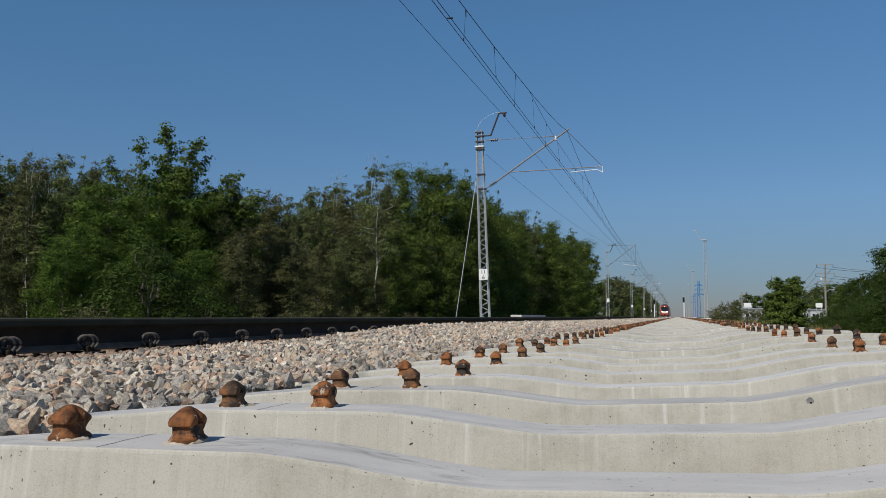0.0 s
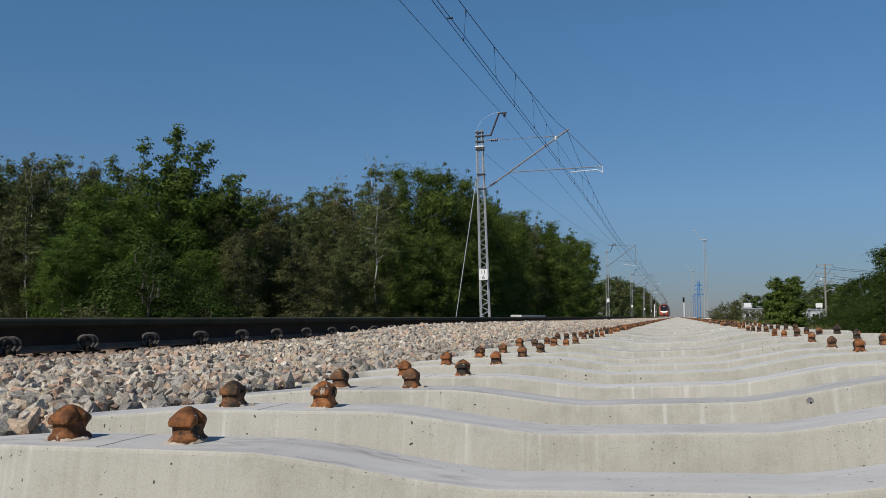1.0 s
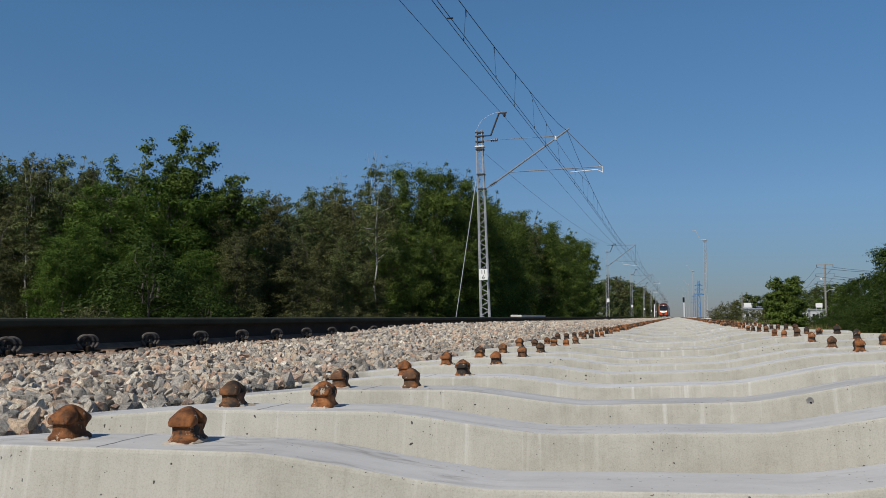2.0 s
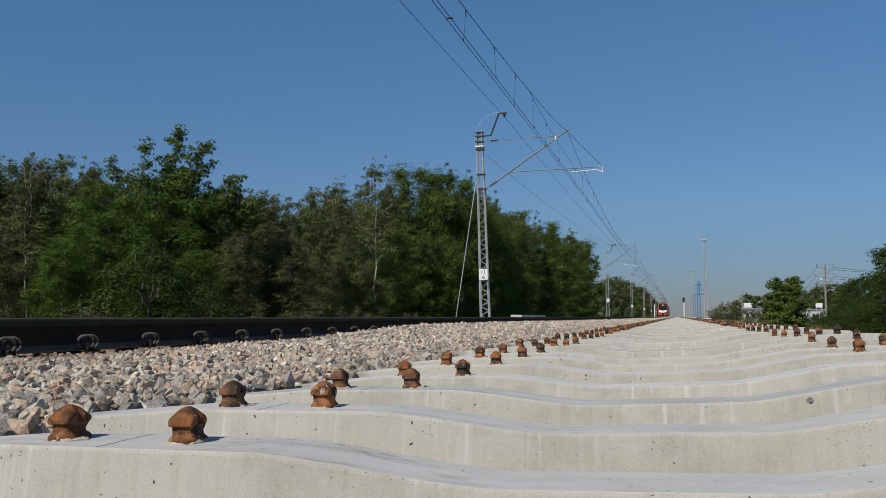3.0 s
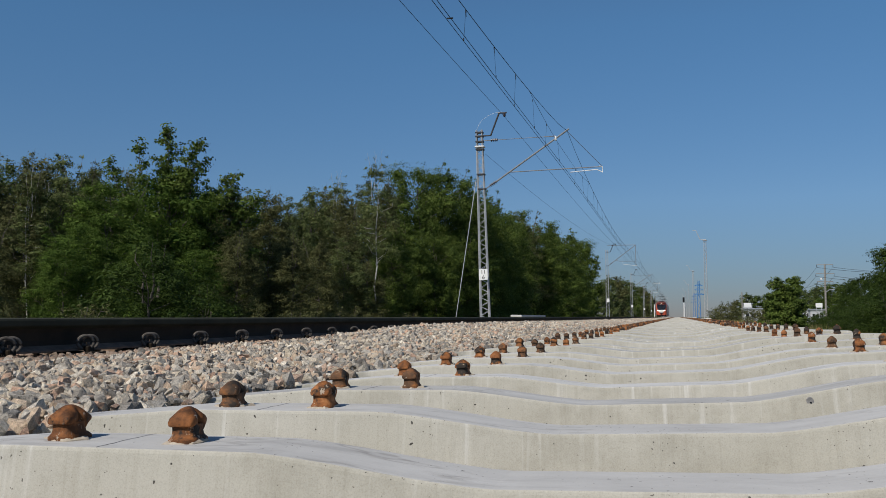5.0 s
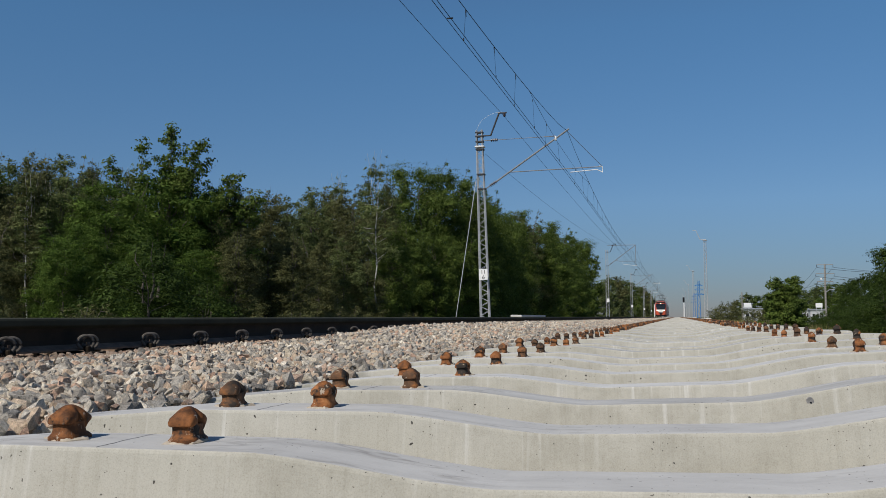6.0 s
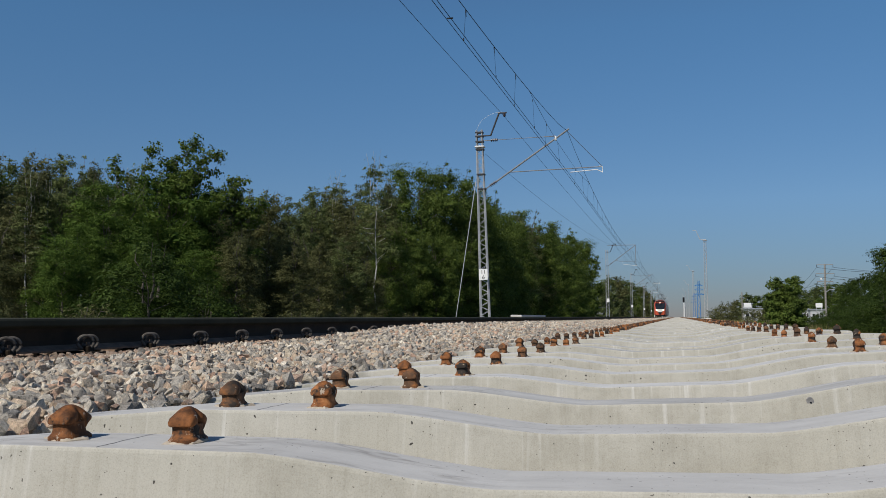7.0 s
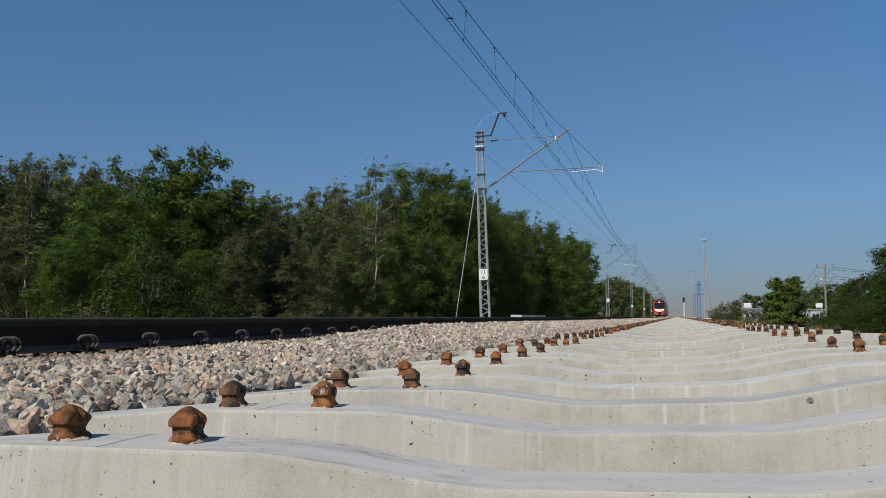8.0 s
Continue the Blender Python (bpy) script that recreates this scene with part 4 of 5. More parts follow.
# ---- plants ----
def leaf_cloud(rng, centres, radii, per_area, size, droop=0.05, squash=0.8, inner=0.32, fine=True):
    """Leaves as pointed blades over the lobes of a crown, with larger sprays inside: arrays of vertices and faces."""
    P, N, S = [], [], []
    for c, r in zip(centres, radii):
        n = max(6, int(per_area * 12.6 * r * r))
        k = int(n * inner)
        d = rng.normal(size=(n, 3))
        d /= np.linalg.norm(d, axis=1)[:, None]
        rad = r * np.clip(rng.normal(0.90, 0.13, n), 0.25, 1.3)
        rad[:k] = r * rng.uniform(0.2, 0.72, k)
        # the outer leaves gather in flat sprays, with gaps between them
        sprays = max(4, n // 26)
        e = rng.normal(size=(sprays, 3))
        e /= np.linalg.norm(e, axis=1)[:, None]
        e *= np.clip(rng.normal(0.93, 0.13, sprays), 0.5, 1.3)[:, None]
        pick = rng.integers(0, sprays, n - k)
        spread = max(0.07, 0.21 * r)
        off = rng.normal(size=(n - k, 3)) * (spread, spread, spread * 0.5)
        p = d * rad[:, None]
        p[k:] = e[pick] * r + off
        d[k:] = e[pick] * 0.55 + off / spread * 0.4
        S.append(np.where(np.arange(n) < k, 1.75, 1.0))
        P.append(np.asarray(c) + p * (1, 1, squash))
        N.append(d + rng.normal(scale=0.34, size=(n, 3)) + (0, 0, 0.45))
    P, N = np.concatenate(P), np.concatenate(N)
    N /= np.linalg.norm(N, axis=1)[:, None]
    A = np.cross(N, rng.normal(size=N.shape))
    A[:, 2] -= droop
    A -= N * np.sum(A * N, 1)[:, None]
    A /= np.linalg.norm(A, axis=1)[:, None] + 1e-9
    B = np.cross(N, A)
    s = (size * rng.uniform(0.6, 1.3, len(P)) * np.concatenate(S))[:, None]
    V = np.stack([P - A * s * 0.45 + B * s * 0.12, P + B * s * 0.36 + A * s * 0.05, P + A * s * 0.62 - B * s * 0.1, ], 1) if fine else np.stack([P - A * s * 0.5, P + B * s * 0.34 + N * s * 0.08, P + A * s * 0.55, P - B * s * 0.34 + N * s * 0.08], 1)
    k = V.shape[1]
    return V.reshape(-1, 3), np.arange(len(V) * k).reshape(-1, k)


def limb(g, rnd, a, b, r0, r1, bend=0.08, n=5):
    a, b = Vector(a), Vector(b)
    k = (b - a).length * bend
    pts = [a.lerp(b, i / n) + (Vector((rnd.uniform(-k, k), rnd.uniform(-k, k), rnd.uniform(-k, k) * 0.4)) if 0 < i < n else Vector()) for i in range(n + 1)]
    g.tube(pts, r0, 7, r1)


def make_tree(seed, h, radius, low, lobes, lobe, leaf, density, leaf_mat, bark, name, label, trunk_r=0.12, spires=3, full=0.72, foot=0.22):
    """A tree of height h: tapered trunk, limbs, and a crown that starts at the height low, of uneven lobes and a few spires."""
    rnd, rng = random.Random(seed), np.random.default_rng(seed)
    ob = thing(name, label, "tree" if "tree" in name else "bush")
    g = Geo()
    lean = (rnd.uniform(-0.3, 0.3) * min(1.0, h / 10), rnd.uniform(-0.3, 0.3) * min(1.0, h / 10))
    limb(g, rnd, (0, 0, -0.2), (lean[0], lean[1], h * 0.86), trunk_r, trunk_r * 0.22, 0.02, 8)
    centres, radii = [], []
    for k in range(lobes):
        t = (k + 0.5) / lobes
        z = low + (h - low - lobe * 0.6) * t
        prof = math.sin(math.pi * min(1.0, foot + full * t)) ** 0.65
        a = k * 2.399 + rnd.uniform(-0.4, 0.4)
        rr = radius * prof * rnd.uniform(0.35, 1.0)
        c = (lean[0] * t + rr * math.cos(a), lean[1] * t + rr * math.sin(a), z + rnd.uniform(-0.4, 0.4))
        centres.append(c)
        radii.append(lobe * rnd.uniform(0.55, 1.15) * (0.6 + 0.5 * prof))
        if k % 2 == 0:
            limb(g, rnd, (lean[0] * t * 0.9, lean[1] * t * 0.9, max(0.4, z - rr * 0.55)), c, trunk_r * (0.16 if bark is BIRCH else 0.35) * (1 - 0.6 * t), 0.010, 0.1, 4)
    for k in range(spires):
        a, rr = rnd.uniform(0, 6.28), rnd.uniform(0, radius * 0.65)
        x, y, z0 = rr * math.cos(a), rr * math.sin(a), h * rnd.uniform(0.78, 0.9)
        limb(g, rnd, (x * 0.5, y * 0.5, z0 - 0.8), (x, y, h * rnd.uniform(1.0, 1.06)), 0.012 if bark is BIRCH else 0.03, 0.005, 0.05, 4)
        for j in range(4):
            centres.append((x + rnd.uniform(-0.2, 0.2), y + rnd.uniform(-0.2, 0.2), z0 + (h * 1.02 - z0) * j / 3.2))
            radii.append(lobe * 0.33 * (1.15 - j * 0.2))
    part("trunk", g, bark, ob, smooth=True)
    V, F = leaf_cloud(rng, centres, radii, density, leaf)
    part("crown", fast_mesh("crown", V, F, leaf_mat), None, ob)
    return ob


def ray_ground(px, dist_y):
    """The x that lies, at the distance dist_y down the line, on the bearing px degrees from the track."""
    return dist_y * math.tan(math.radians(px))


def stand(ob, x, y, h, base_h, turn, wide=1.0, dz=0.0):
    s = h / base_h
    return Matrix.Translation((x, y, ground_z(x) + dz)) @ Matrix.Rotation(math.radians(turn), 4, "Z") @ Matrix.Diagonal((s * wide, s * wide, s, 1))


KINDS = [
    make_tree(1, 10.0, 2.9, 0.6, 70, 0.95, 0.128, 76, LEAF_BRIGHT, BARK, "broadleaf_tree", "bright green broadleaf tree at the wood's edge", spires=2),
    make_tree(2, 10.0, 2.6, 0.9, 66, 0.90, 0.124, 76, LEAF_MID, BARK, "broadleaf_tree", "dark green broadleaf tree in the wood", spires=2),
    make_tree(3, 10.0, 2.2, 0.9, 60, 0.84, 0.13, 56, LEAF_DULL, BARK, "woodland_tree", "dull grey-green woodland tree", spires=4, full=0.76),
    make_tree(4, 10.0, 2.2, 0.8, 58, 0.84, 0.13, 54, LEAF_BROWN, BARK, "woodland_tree", "brownish green woodland tree with thin foliage", spires=4, full=0.76),
    make_tree(5, 10.0, 3.0, 0.6, 84, 0.95, 0.128, 76, LEAF_MID, BARK, "broad_tree", "broad dense dark green tree", spires=1, full=0.66),
]
FAR_KINDS = [
    None,
    make_tree(12, 10.0, 2.6, 0.5, 60, 0.95, 0.26, 20, LEAF_MID, BARK, "broadleaf_tree", "dark green broadleaf tree further along the wood", spires=2),
    make_tree(13, 10.0, 2.3, 0.5, 56, 0.95, 0.26, 20, LEAF_DULL, BARK, "woodland_tree", "dull green woodland tree further along the wood", spires=3),
    make_tree(14, 10.0, 2.3, 0.5, 56, 0.95, 0.26, 20, LEAF_BROWN, BARK, "woodland_tree", "brownish woodland tree further along the wood", spires=3),
    make_tree(15, 10.0, 3.0, 0.5, 70, 0.95, 0.26, 20, LEAF_MID, BARK, "broad_tree", "broad dense green tree further along the wood", spires=1, full=0.66),
]
BIRCH_TREE = make_tree(6, 10.0, 1.3, 4.4, 34, 0.50, 0.11, 60, LEAF_DULL, BIRCH, "birch_tree", "slender birch tree with a white trunk", 0.058, 4)
SHRUB = make_tree(7, 3.0, 1.7, 0.2, 34, 0.60, 0.078, 105, LEAF_SHRUB, BARK, "shrub", "low leafy green shrub in the undergrowth", 0.03, 3)
DULL_SHRUB = make_tree(8, 3.0, 1.7, 0.2, 32, 0.60, 0.085, 90, LEAF_BROWN, BARK, "shrub", "low brownish shrub in the shaded undergrowth", 0.03, 3)

# kind, bearing from the track in degrees, distance down the line, height, width factor
WOOD = [
    (3, -40.92, 27, 6.9, 1.1), (2, -39.34, 29, 7.0, 1.0), (3, -37.98, 30, 7.3, 1.0), (2, -36.71, 31, 7.5, 1.0), (3, -35.34, 33, 7.5, 1.0), (3, -40.24, 23, 4.1, 1.2), (0, -36.4, 23, 3.5, 1.1),
    (0, -35.7, 24.5, 4.1, 1.1), (0, -33.77, 27, 5.7, 1.1), (0, -29.63, 30, 6.1, 1.0), (0, -28.24, 30, 5.9, 0.9), (0, -31.8, 25, 3.5, 1.2), (0, -29.23, 27, 3.4, 1.1), (3, -34.4, 40, 8.3, 1.1),
    (2, -32.69, 42, 8.7, 1.1), (3, -30.61, 42, 8.4, 1.1), (3, -27.15, 30.5, 5.9, 0.9), (2, -25.98, 38, 6.8, 1.0), (3, -24.69, 33, 6.0, 1.0), (2, -23.43, 41, 6.9, 1.0), (3, -26.6, 28.5, 4.0, 1.1),
    (2, -24.92, 33, 4.2, 1.1), (3, -23.23, 32, 4.2, 1.1), (2, -22.31, 43, 7.3, 0.9), (3, -21.04, 46, 8.0, 0.8), (3, -19.89, 44, 7.5, 0.9), (2, -18.95, 50, 8.7, 0.8), (3, -17.8, 50, 8.9, 0.8),
    (3, -21.86, 38, 4.6, 1.1), (2, -20.14, 40, 4.8, 1.1), (1, -17.37, 44, 5.2, 1.0), (3, -18.75, 41, 3.8, 1.2), (4, -15.46, 56, 10.8, 0.95), (4, -13.88, 58, 10.7, 0.95), (1, -12.48, 60, 10.3, 0.9),
    (1, -16.33, 50, 6.7, 0.9), (4, -14.58, 52, 6.1, 0.9), (1, -11.6, 64, 9.9, 0.9), (4, -12.83, 56, 6.1, 0.9), (1, -11.01, 68, 10.6, 0.85), (4, -10.14, 78, 10.5, 0.8), (2, -22.31, 52, 9.0, 0.9),
    (2, -9.86, 84, 10.8, 0.9), (3, -8.99, 90, 11.3, 0.9), (4, -10.74, 72, 8.8, 0.9), (4, -8.3, 92, 10.8, 1.0), (1, -9.87, 80, 7.5, 1.0), (4, -7.1, 104, 10.9, 1.0), (1, -6.24, 112, 11.3, 1.0),
    (4, -5.85, 124, 11.0, 0.85), (0, -7.98, 94, 6.8, 1.0), (0, -6.26, 110, 6.9, 0.9), (4, -5.62, 134, 9.6, 0.75), (1, -5.35, 146, 8.2, 0.7), (2, -7.61, 120, 12.7, 1.0), (2, -3.95, 190, 9.5, 1.0),
    (3, -3.48, 205, 9.9, 1.0), (2, -3.08, 220, 10.2, 1.0), (1, -2.68, 240, 10.1, 1.0), (2, -2.28, 262, 9.9, 1.0), (3, -1.95, 285, 10.0, 1.0), (2, -1.69, 310, 9.2, 1.0), (1, -1.49, 340, 8.7, 1.0),
    (2, -1.3, 380, 8.1, 1.0), (1, -1.14, 430, 7.4, 1.0), (2, -4.36, 175, 8.0, 1.0), (1, -42.31, 27, 7.1, 1.2), (3, -41.32, 20, 3.3, 1.2), (3, -38.3, 26.5, 6.1, 0.9), (2, -36.6, 27.5, 6.2, 0.9), (2, -35.3, 28.5, 6.3, 1.0),
    (3, -40.0, 40, 7.6, 1.2), (2, -37.5, 41, 7.6, 1.2), (3, -28.6, 46, 7.6, 1.1), (2, -26.6, 48, 7.3, 1.1), (3, -24.6, 48, 7.2, 1.1), (2, -22.8, 49, 7.3, 1.1), (3, -20.6, 53, 8.0, 1.1), (2, -18.6, 56, 8.6, 1.1), (3, -17.0, 58, 8.9, 1.0),
]
SWAYING = []
PLACED = set()


def place(src, m):
    """Puts the first of a kind, or a copy of it, at m, which may scale."""
    if src in PLACED:
        ob = copy_thing(src, Matrix())
    else:
        ob = src
        PLACED.add(src)
    ob.matrix_basis = m
    return ob



def plant_wood():
    rnd = random.Random(21)
    for kind, bearing, y, h, wide in WOOD:
        src, x = (KINDS if y < 115 else FAR_KINDS)[kind], ray_ground(bearing, y)
        m = stand(src, x, y, h, 10.0, rnd.uniform(0, 360), wide)
        ob = place(src, m)
        tagged(ob, group="trees of the wood")
        if y < 110:
            SWAYING.append((ob, m.copy(), rnd.uniform(0, 6.28), 0.9))
    # birches
    for k, (bearing, y, h) in enumerate(((-18.25, 42.2, 8.8), (-20.6, 45.0, 8.4), (-38.05, 26.0, 5.9), (-37.5, 26.6, 5.6), (-32.6, 44.0, 9.0))):
        m = stand(BIRCH_TREE, ray_ground(bearing, y), y, h, 10.0, rnd.uniform(0, 360))
        ob = place(BIRCH_TREE, m)
        tagged(ob, group="birches")
        SWAYING.append((ob, m.copy(), rnd.uniform(0, 6.28), 0.5))
    # undergrowth along the wood's edge
    for k in range(46):
        y = 15 + 3.4 * k
        x = -11.8 - 0.035 * y + rnd.uniform(-0.9, 0.9)
        dull = y < 19 or 27 < y < 60 or rnd.random() < 0.4
        m = stand(SHRUB, x, y, rnd.uniform(1.2, 2.0) if dull else rnd.uniform(2.1, 3.2), 3.0, rnd.uniform(0, 360), rnd.uniform(1.0, 1.3))
        tagged(place(DULL_SHRUB if dull else SHRUB, m), group="undergrowth shrubs")


plant_wood()


def build_swaying_tree():
    """The tall leafy tree whose top bends in the wind: trunk and crown stay, its leaders are parts of their own."""
    x, y = ray_ground(-30.6, 29.5), 29.5
    rnd, rng = random.Random(31), np.random.default_rng(31)
    ob = thing("wind_bent_tree", "tall green tree with sparse leaders bending in the wind", "tree", pose(x, y, ground_z(x)))
    right, back = Vector((math.cos(radians(14.1)), math.sin(radians(14.1)), 0)), Vector((-math.sin(radians(14.1)), math.cos(radians(14.1)), 0))
    g = Geo()
    limb(g, rnd, (0, 0, -0.2), (0, 0, 5.4), 0.12, 0.05, 0.015, 6)
    centres, radii = [], []
    for k in range(34):
        a, t = k * 2.399, (k + 0.5) / 34
        rr = 2.6 * math.sin(math.pi * (0.25 + 0.62 * t)) * rnd.uniform(0.4, 1.0)
        c = (rr * math.cos(a), rr * math.sin(a), 1.2 + 4.9 * t)
        centres.append(c)
        radii.append(rnd.uniform(0.65, 1.0) * (1.1 - 0.35 * t))
        limb(g, rnd, (0, 0, max(0.6, c[2] - 1.2)), c, 0.035, 0.01, 0.1, 4)
    part("trunk", g, BARK, ob, smooth=True)
    V, F = leaf_cloud(rng, centres, radii, 90, 0.115)
    part("crown", fast_mesh("crown", V, F, LEAF_BRIGHT), None, ob)
    leaders = []
    # sideways foot and lean of each leader, foot height, length, fullness, share of the swing
    for side, lean, z0, length, full, share in ((-0.16, 0.10, 5.6, 2.30, 1.0, 1.0), (-0.72, -0.3, 5.4, 2.0, 0.55, 0.6), (-1.35, -0.75, 5.3, 1.50, 0.36, 0.2), (0.72, 0.42, 5.3, 2.0, 1.0, 0.75), (0.45, 0.3, 5.4, 1.05, 0.8, 0.8), (1.75, 0.5, 4.8, 1.45, 0.9, 0.45), (2.45, 0.6, 4.2, 1.25, 0.9, 0.35), (-0.3, 0.05, 5.4, 1.1, 0.7, 0.7)):
        foot = right * side + back * rnd.uniform(-0.5, 0.5) + Vector((0, 0, z0))
        sway = leader(rnd, rng, "leader", right * lean, length * 0.55, full, 0.03, ob)
        tip = leader(rnd, rng, "leader_tip", right * lean * 0.8, length * 0.5, full * 0.85, 0.018, ob, True)
        tip_at = right * lean * 0.55 + Vector((0, 0, length * 0.53))
        leaders.append((sway, foot, tip, tip_at, share))
    return ob, leaders


def leader(rnd, rng, name, lean, length, full, r, tree, top=False):
    """One upright shoot with side twigs as a part of the tree, its leaves a part under it."""
    g = Geo()
    end = Vector(lean) * 0.55 + Vector((0, 0, length))
    limb(g, rnd, (0, 0, -0.25), end, r, r * 0.35, 0.03, 4)
    centres, radii = [], []
    n = max(5, int(13 * full))
    for k in range(n):
        t = (k + 0.6) / n
        p = end * t
        out = Vector((rnd.uniform(-1, 1), rnd.uniform(-1, 1), 0.5)).normalized() * (0.52 * full + 0.08) * (1.15 - (0.75 if top else 0.3) * t)
        limb(g, rnd, p, p + out, 0.009, 0.004, 0.1, 3)
        for j in (0.5, 1.0):
            centres.append(tuple(p + out * j))
            radii.append(rnd.uniform(0.14, 0.25) * (0.7 + 0.3 * full))
    wood = part(name, g, BARK, tree)
    V, F = leaf_cloud(rng, centres, radii, 78, 0.10, 0.2, 1.0, 0.0, False)
    part("foliage", fast_mesh("foliage", V, F, LEAF_MID), None, wood)
    return wood


WIND_TREE, LEADERS = build_swaying_tree()


def build_right_side():
    rnd = random.Random(77)
    bush = make_tree(41, 2.2, 0.92, 0.10, 120, 0.27, 0.115, 210, LEAF_MID, BARK, "maple_bush", "dense bright green young maple beside the bare track", 0.04, 8, 0.36, 0.44)
    bx = ray_ground(6.05, 38.0)
    bm_ = stand(bush, bx, 38.0, 1.86, 2.2, 40, 1.0, -0.05)
    bush.matrix_basis = bm_
    SWAYING.append((bush, bm_.copy(), 1.0, 1.0))
    big = make_tree(42, 8.0, 2.9, 0.5, 64, 0.9, 0.17, 40, LEAF_SHRUB, BARK, "hedge_tree", "dark leafy tree in the hedge beyond the field", 0.12, 6)
    spots = [(11.9, 72, 6.7, 0.9), (13.2, 70, 7.2, 1.0), (10.9, 84, 4.9, 0.9), (10.1, 92, 5.1, 0.8), (9.5, 100, 5.0, 0.8), (8.9, 112, 2.6, 1.0), (12.2, 62, 4.6, 1.1), (14.2, 62, 7.6, 1.1)]
    for k, (b, y, h, w) in enumerate(spots):
        m = stand(big, ray_ground(b, y), y, h, 8.0, rnd.uniform(0, 360), w)
        ob = place(big, m)
        tagged(ob, group="trees of the hedge")
    for b, y, h in ((9.0, 48, 0.9), (9.8, 44, 1.2), (10.6, 42, 1.5), (11.4, 40, 1.8), (11.0, 47, 2.2), (12.2, 40, 1.9), (10.2, 54, 1.4), (8.4, 60, 1.2), (9.4, 62, 1.5), (2.7, 96, 1.7), (3.1, 100, 2.2), (2.2, 130, 1.8), (4.4, 80, 1.4), (4.9, 84, 1.5), (7.6, 70, 1.1), (7.9, 84, 1.4)):
        m = stand(SHRUB, ray_ground(b, y), y, h, 3.0, rnd.uniform(0, 360), 1.35)
        tagged(place(DULL_SHRUB if b < 5 else SHRUB, m), "dry brownish shrub among tall grass" if b < 5 else "green shrub among tall dry grass", group="shrubs beside the bare track")
    for b, y, h, k in ((4.0, 300, 8.6, 2), (4.6, 300, 8.0, 1), (5.2, 310, 8.8, 2), (7.6, 270, 9.0, 1), (8.1, 260, 9.8, 2), (8.6, 255, 10.0, 1), (7.1, 280, 8.6, 2), (9.3, 240, 9.4, 1), (6.4, 300, 8.4, 2), (3.4, 330, 7.0, 3)):
        ob = place(FAR_KINDS[k], stand(FAR_KINDS[k], ray_ground(b, y), y, h, 10.0, rnd.uniform(0, 360), 1.5))
        tagged(ob, "distant dark tree across the fields", group="distant trees")


build_right_side()


def build_grass():
    """Tall rough grass beyond the ends of the bare sleepers and along the wood."""
    rng = np.random.default_rng(8)
    n = 26000
    y = 8 + 130 * rng.random(n) ** 1.4
    x = np.where(rng.random(n) < 0.78, 2.6 + (5 + 0.09 * y) * rng.random(n), -8.2 - 6 * rng.random(n))
    z = np.array([ground_z(v) for v in x])
    clump = np.sin(x * 2.1 + np.sin(y * 0.9)) * np.sin(y * 1.3 + x)
    h = (0.20 + 0.26 * rng.random(n) + 0.14 * clump) * np.where(y < 45, 0.8, 1.5) * np.where(x > 0, np.clip((x - 2.0) / 4.0, 0.25, 0.75), 1.0)
    a, w = rng.random(n) * 6.28, 0.010 + 0.00022 * y
    lean = rng.normal(scale=0.22, size=(n, 2)) * h[:, None]
    base = np.stack([x, y, z - 0.03], 1)
    side = np.stack([np.cos(a) * w, np.sin(a) * w, 0 * a], 1)
    tip = base + np.stack([lean[:, 0], lean[:, 1], h], 1)
    V = np.stack([base - side, base + side, tip], 1).reshape(-1, 3)
    m = mat_leaf("rough_grass", (0.085, 0.10, 0.032), (0.17, 0.165, 0.065), (0.34, 0.28, 0.15), 0.3)
    tagged(new("tall_grass", fast_mesh("tall_grass", V, np.arange(3 * n).reshape(-1, 3), m)), "tall rough green and straw-coloured grass", "grass", kind="stuff")


build_grass()


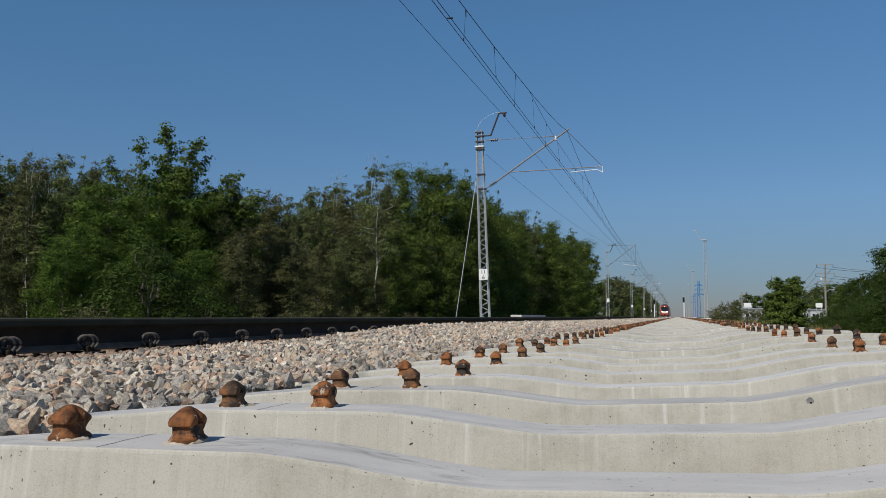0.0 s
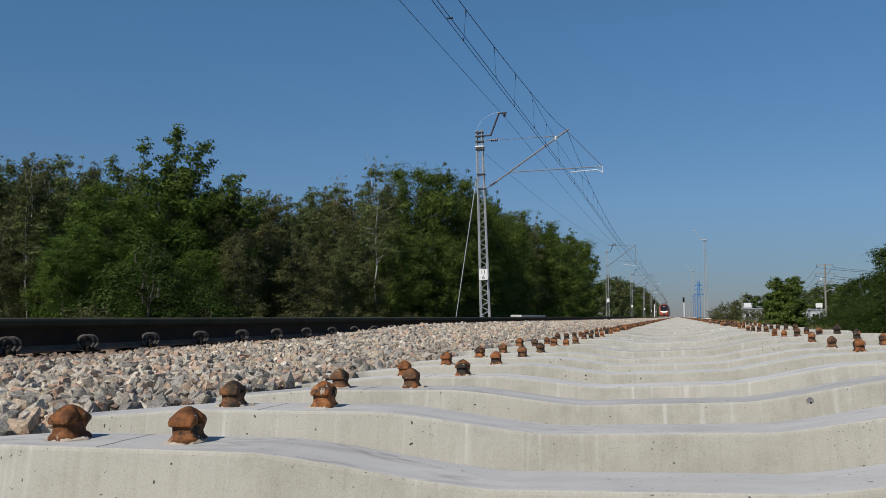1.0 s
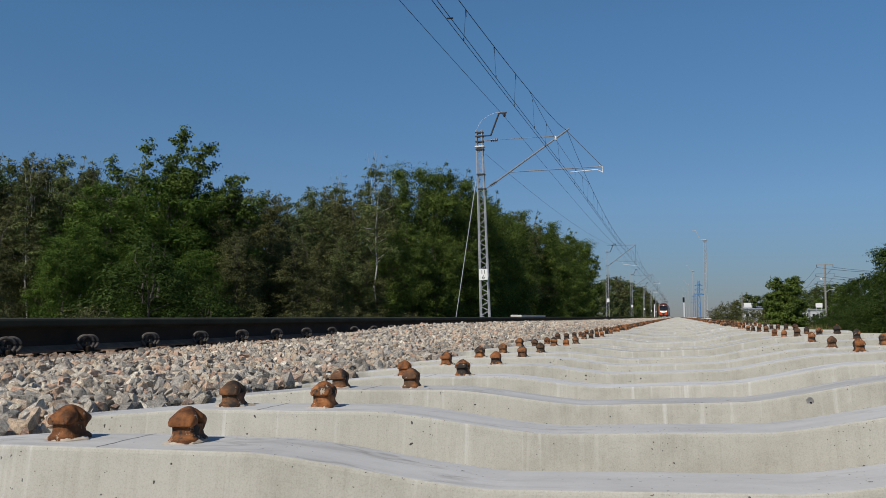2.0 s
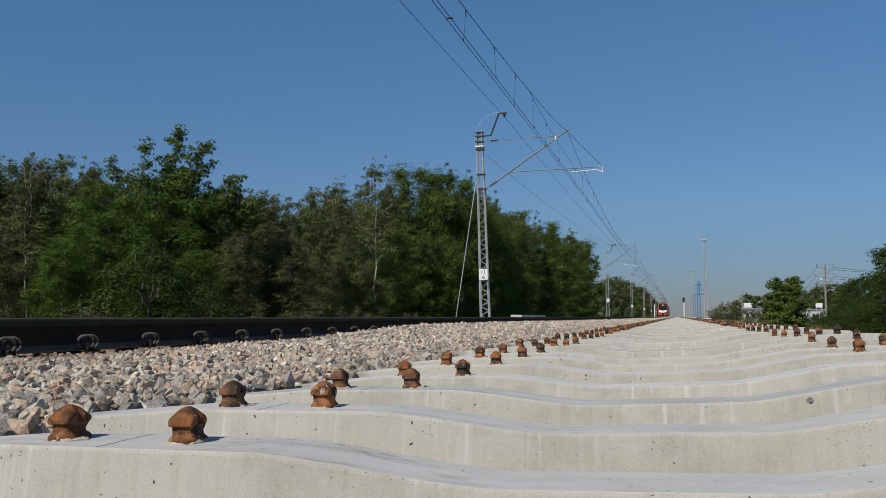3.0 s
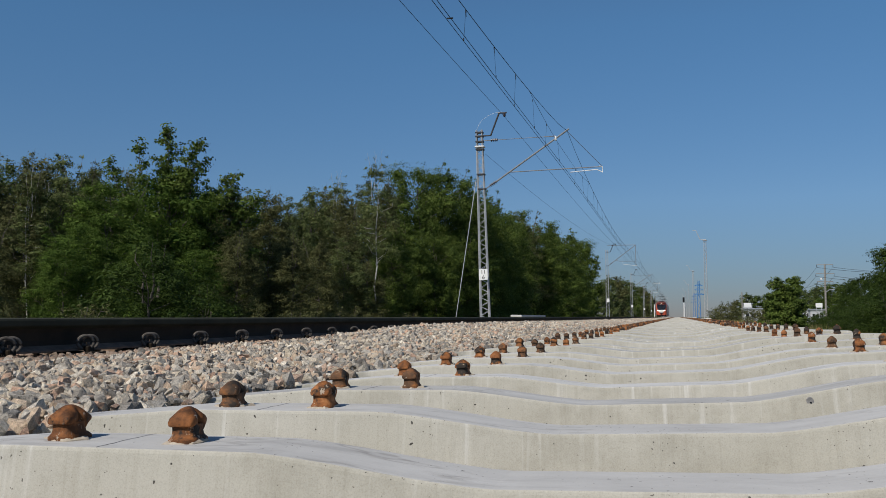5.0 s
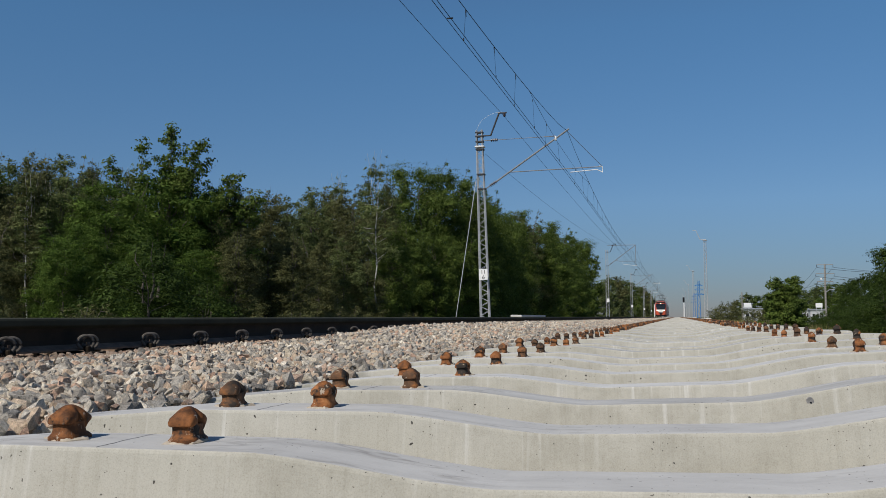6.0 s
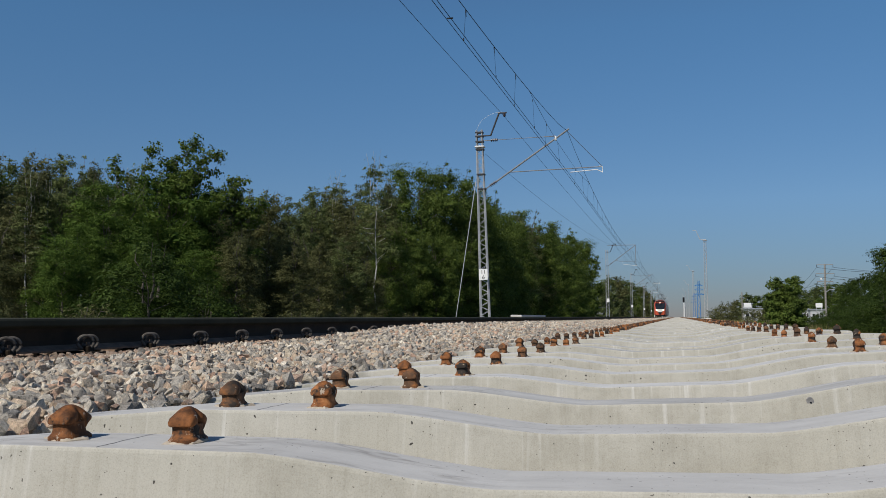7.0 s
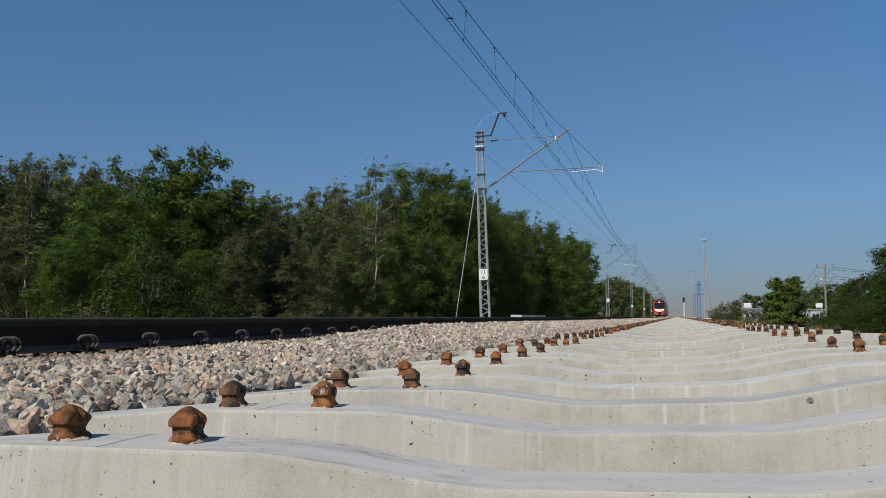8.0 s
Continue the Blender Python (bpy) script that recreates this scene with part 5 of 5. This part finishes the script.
# ---- far things ----
def build_far_things():
    blue = mat_plain("blue_paint", (0.035, 0.17, 0.42), (0.05, 0.21, 0.50), 3.0, 0.5)
    wood = mat_plain("grey_pole_wood", (0.20, 0.185, 0.165), (0.34, 0.32, 0.29), 6.0, 0.9)
    slab = thing("cable_trough", "pale concrete trough lid beside the working track", "trough", pose(-5.75, 37.2, ZC))
    part("lid", Geo().box((0, 0, 0.03), (0.42, 6.4, 0.08), 0.015), PALE, slab)
    part("side", Geo().box((0, 0, -0.35), (0.36, 6.2, 0.66), 0.01), PALE, slab)
    ty = 500.0
    tw = thing("blue_pylon", "blue lattice power pylon far off", "pylon", pose(ray_ground(1.28, ty), ty, 0))
    part("lattice", lattice(Geo(), 20.0, 1.7, 0.7, 14, 0.14, 0.08), blue, tw)
    for z, w in ((12.8, 5.6), (15.2, 4.8), (17.4, 4.0)):
        part("cross_arm", Geo().tube([(-w / 2, 0, z), (w / 2, 0, z)], 0.14, 5).tube([(-w / 2, 0, z), (0, 0, z + 1.0), (w / 2, 0, z)], 0.08, 4), blue, tw)
    tw2 = copy_thing(tw, pose(ray_ground(1.02, 760), 760, 0))
    # wooden power pole with three cross-arms and its wires
    py = 150.0
    px = ray_ground(8.26, py)
    pole = thing("power_pole", "grey power pole with three cross-arms", "utility pole", pose(px, py, 0))
    part("shaft", Geo().tube([(0, 0, -0.3), (0, 0, 9.25)], 0.17, 9, 0.12), wood, pole)
    for z, w in ((9.15, 2.3), (7.8, 2.6), (6.6, 2.2)):
        arm = part("cross_arm", Geo().box((0, 0, z), (w, 0.09, 0.09), 0.02), wood, pole)
        for s in (-1, 1):
            part("insulator", insulator_geo((s * w / 2, 0, z + 0.04), (s * w / 2, 0, z - 0.35), 0.09, 2), INSULATOR, arm)
    part("lamp_arm", Geo().tube([(0.1, 0, 5.0), (0.5, 0, 5.35), (1.3, 0, 5.4)], 0.05, 5), GALV, pole)
    part("transformer_sign", Geo().box((-0.55, -0.1, 7.0), (0.28, 0.1, 0.3), 0.03), WHITE, pole)
    ln = thing("power_lines", "thin dark wires between power poles", "power line")
    for z, w in ((8.75, 2.3), (7.4, 2.6), (6.2, 2.2)):
        for s in (-1, 1):
            for ex, ey in ((px - 0.8, py + 40), (px + 24, py - 22)):
                pts = []
                for i in range(13):
                    t = i / 12
                    pts.append((px + s * w / 2 + (ex - px) * t, py + (ey - py) * t, z - 5.5 * t * (1 - t) - (1.6 * t if ex < px else 0)))
                part("wire", Geo().tube(pts, 0.020, 4), WIRE, ln)
    p2 = thing("far_pole", "plain grey pole beside the fields", "utility pole", pose(ray_ground(3.72, 210), 210, 0))
    part("shaft", Geo().tube([(0, 0, -0.3), (0, 0, 6.6)], 0.16, 8, 0.1), wood, p2)
    # low buildings beyond the field
    wall_m = mat_plain("pale_render", (0.42, 0.43, 0.44), (0.55, 0.56, 0.57), 2.0, 0.8)
    roof_m = mat_plain("grey_sheet_roof", (0.20, 0.22, 0.24), (0.30, 0.32, 0.34), 2.0, 0.6)
    for b, y, w, d, h, roof in ((4.25, 250, 4.6, 6.0, 3.1, 0.4), (4.0, 262, 2.2, 5.0, 4.6, 0.3), (7.25, 270, 3.0, 4.0, 3.2, 0.4), (7.75, 255, 3.4, 4.0, 2.9, 0.4)):
        hs = thing("low_building", "low pale building with a grey roof across the field", "building", pose(ray_ground(b, y), y, 0), "low buildings")
        part("wall", Geo().box((0, 0, h / 2 - 0.1), (w, d, h + 0.2), 0.02), wall_m, hs)
        part("roof", Geo().box((0, 0, h + roof / 2), (w + 0.5, d + 0.5, roof), 0.08), roof_m, hs)
        for k in range(3):
            part("window", Geo().box(((k - 1) * w * 0.28, -d / 2 - 0.01, h * 0.55), (w * 0.16, 0.08, h * 0.3), 0.02), TRAIN_DARK, hs)
    for b, y, z, w, h in ((4.02, 255, 4.4, 1.8, 1.0), (7.9, 200, 3.6, 1.3, 0.9)):
        sg = thing("white_board", "plain white board on two posts", "sign board", pose(ray_ground(b, y), y, 0))
        part("board", Geo().box((0, 0, z), (w, 0.1, h), 0.02), WHITE, sg)
        for s in (-1, 1):
            part("post", Geo().tube([(s * w * 0.35, 0.08, -0.2), (s * w * 0.35, 0.08, z)], 0.06, 6), GALV, sg)


build_far_things()


# ---- movement ----
def motions():
    mid = (RAIL_X + RAIL_FAR_X) / 2
    walk(train, [(t, pose(mid, y, ZC)) for t, y in TRAIN_ROWS])
    view = radians(14.1)
    axis = Vector((-math.sin(view), math.cos(view), 0))
    # the bend of the leaders over time: lower half and tip sideways, then both away from the wind, degrees
    bend = [(0.0, -2, 0, 0), (0.5, 0, 2, 0), (1.0, 5, 5, 2), (1.5, 10, 14, 4), (2.2, 7, 8, 4), (3.0, 5, 8, 2), (3.5, 2, 4, 0), (4.0, -1, -2, 0), (4.5, -3, -2, 2), (5.2, -1, 0, 2), (6.0, 1, 2, 2), (6.5, 3, 16, 4), (7.0, 5, 34, 12), (7.5, 6, 48, 17), (8.0, 7, 46, 20)]
    bow = Vector((math.cos(view), math.sin(view), 0))
    for k, (low, foot, tip, tip_at, share) in enumerate(LEADERS):
        lag = 0.0 if k == 0 else 0.8 * math.sin(k * 2.1)
        lower = [Matrix.Translation(foot) @ Matrix.Rotation(radians(-c * share), 4, bow) @ Matrix.Rotation(radians(a * share + lag * math.sin(2.2 * t + k)), 4, axis) for t, a, b, c in bend]
        upper = [Matrix.Translation(tip_at) @ Matrix.Rotation(radians(-c * share), 4, bow) @ Matrix.Rotation(radians(b * share + 1.5 * lag * math.sin(3.1 * t + k)), 4, axis) for t, a, b, c in bend]
        walk(low, [(row[0], m) for row, m in zip(bend, lower)])
        walk(tip, [(row[0], m @ h) for row, m, h in zip(bend, lower, upper)])
    for ob, m, ph, amount in SWAYING:
        loc, rot, _ = m.decompose()
        rows = []
        for i in range(17):
            t = i * 0.5
            a = amount * (0.45 * math.sin(1.5 * t + ph) + 0.25 * math.sin(3.4 * t + 2 * ph))
            rows.append((t, Matrix.Translation(loc) @ Matrix.Rotation(radians(a), 4, axis) @ rot.to_matrix().to_4x4()))
        walk(ob, rows)


motions()
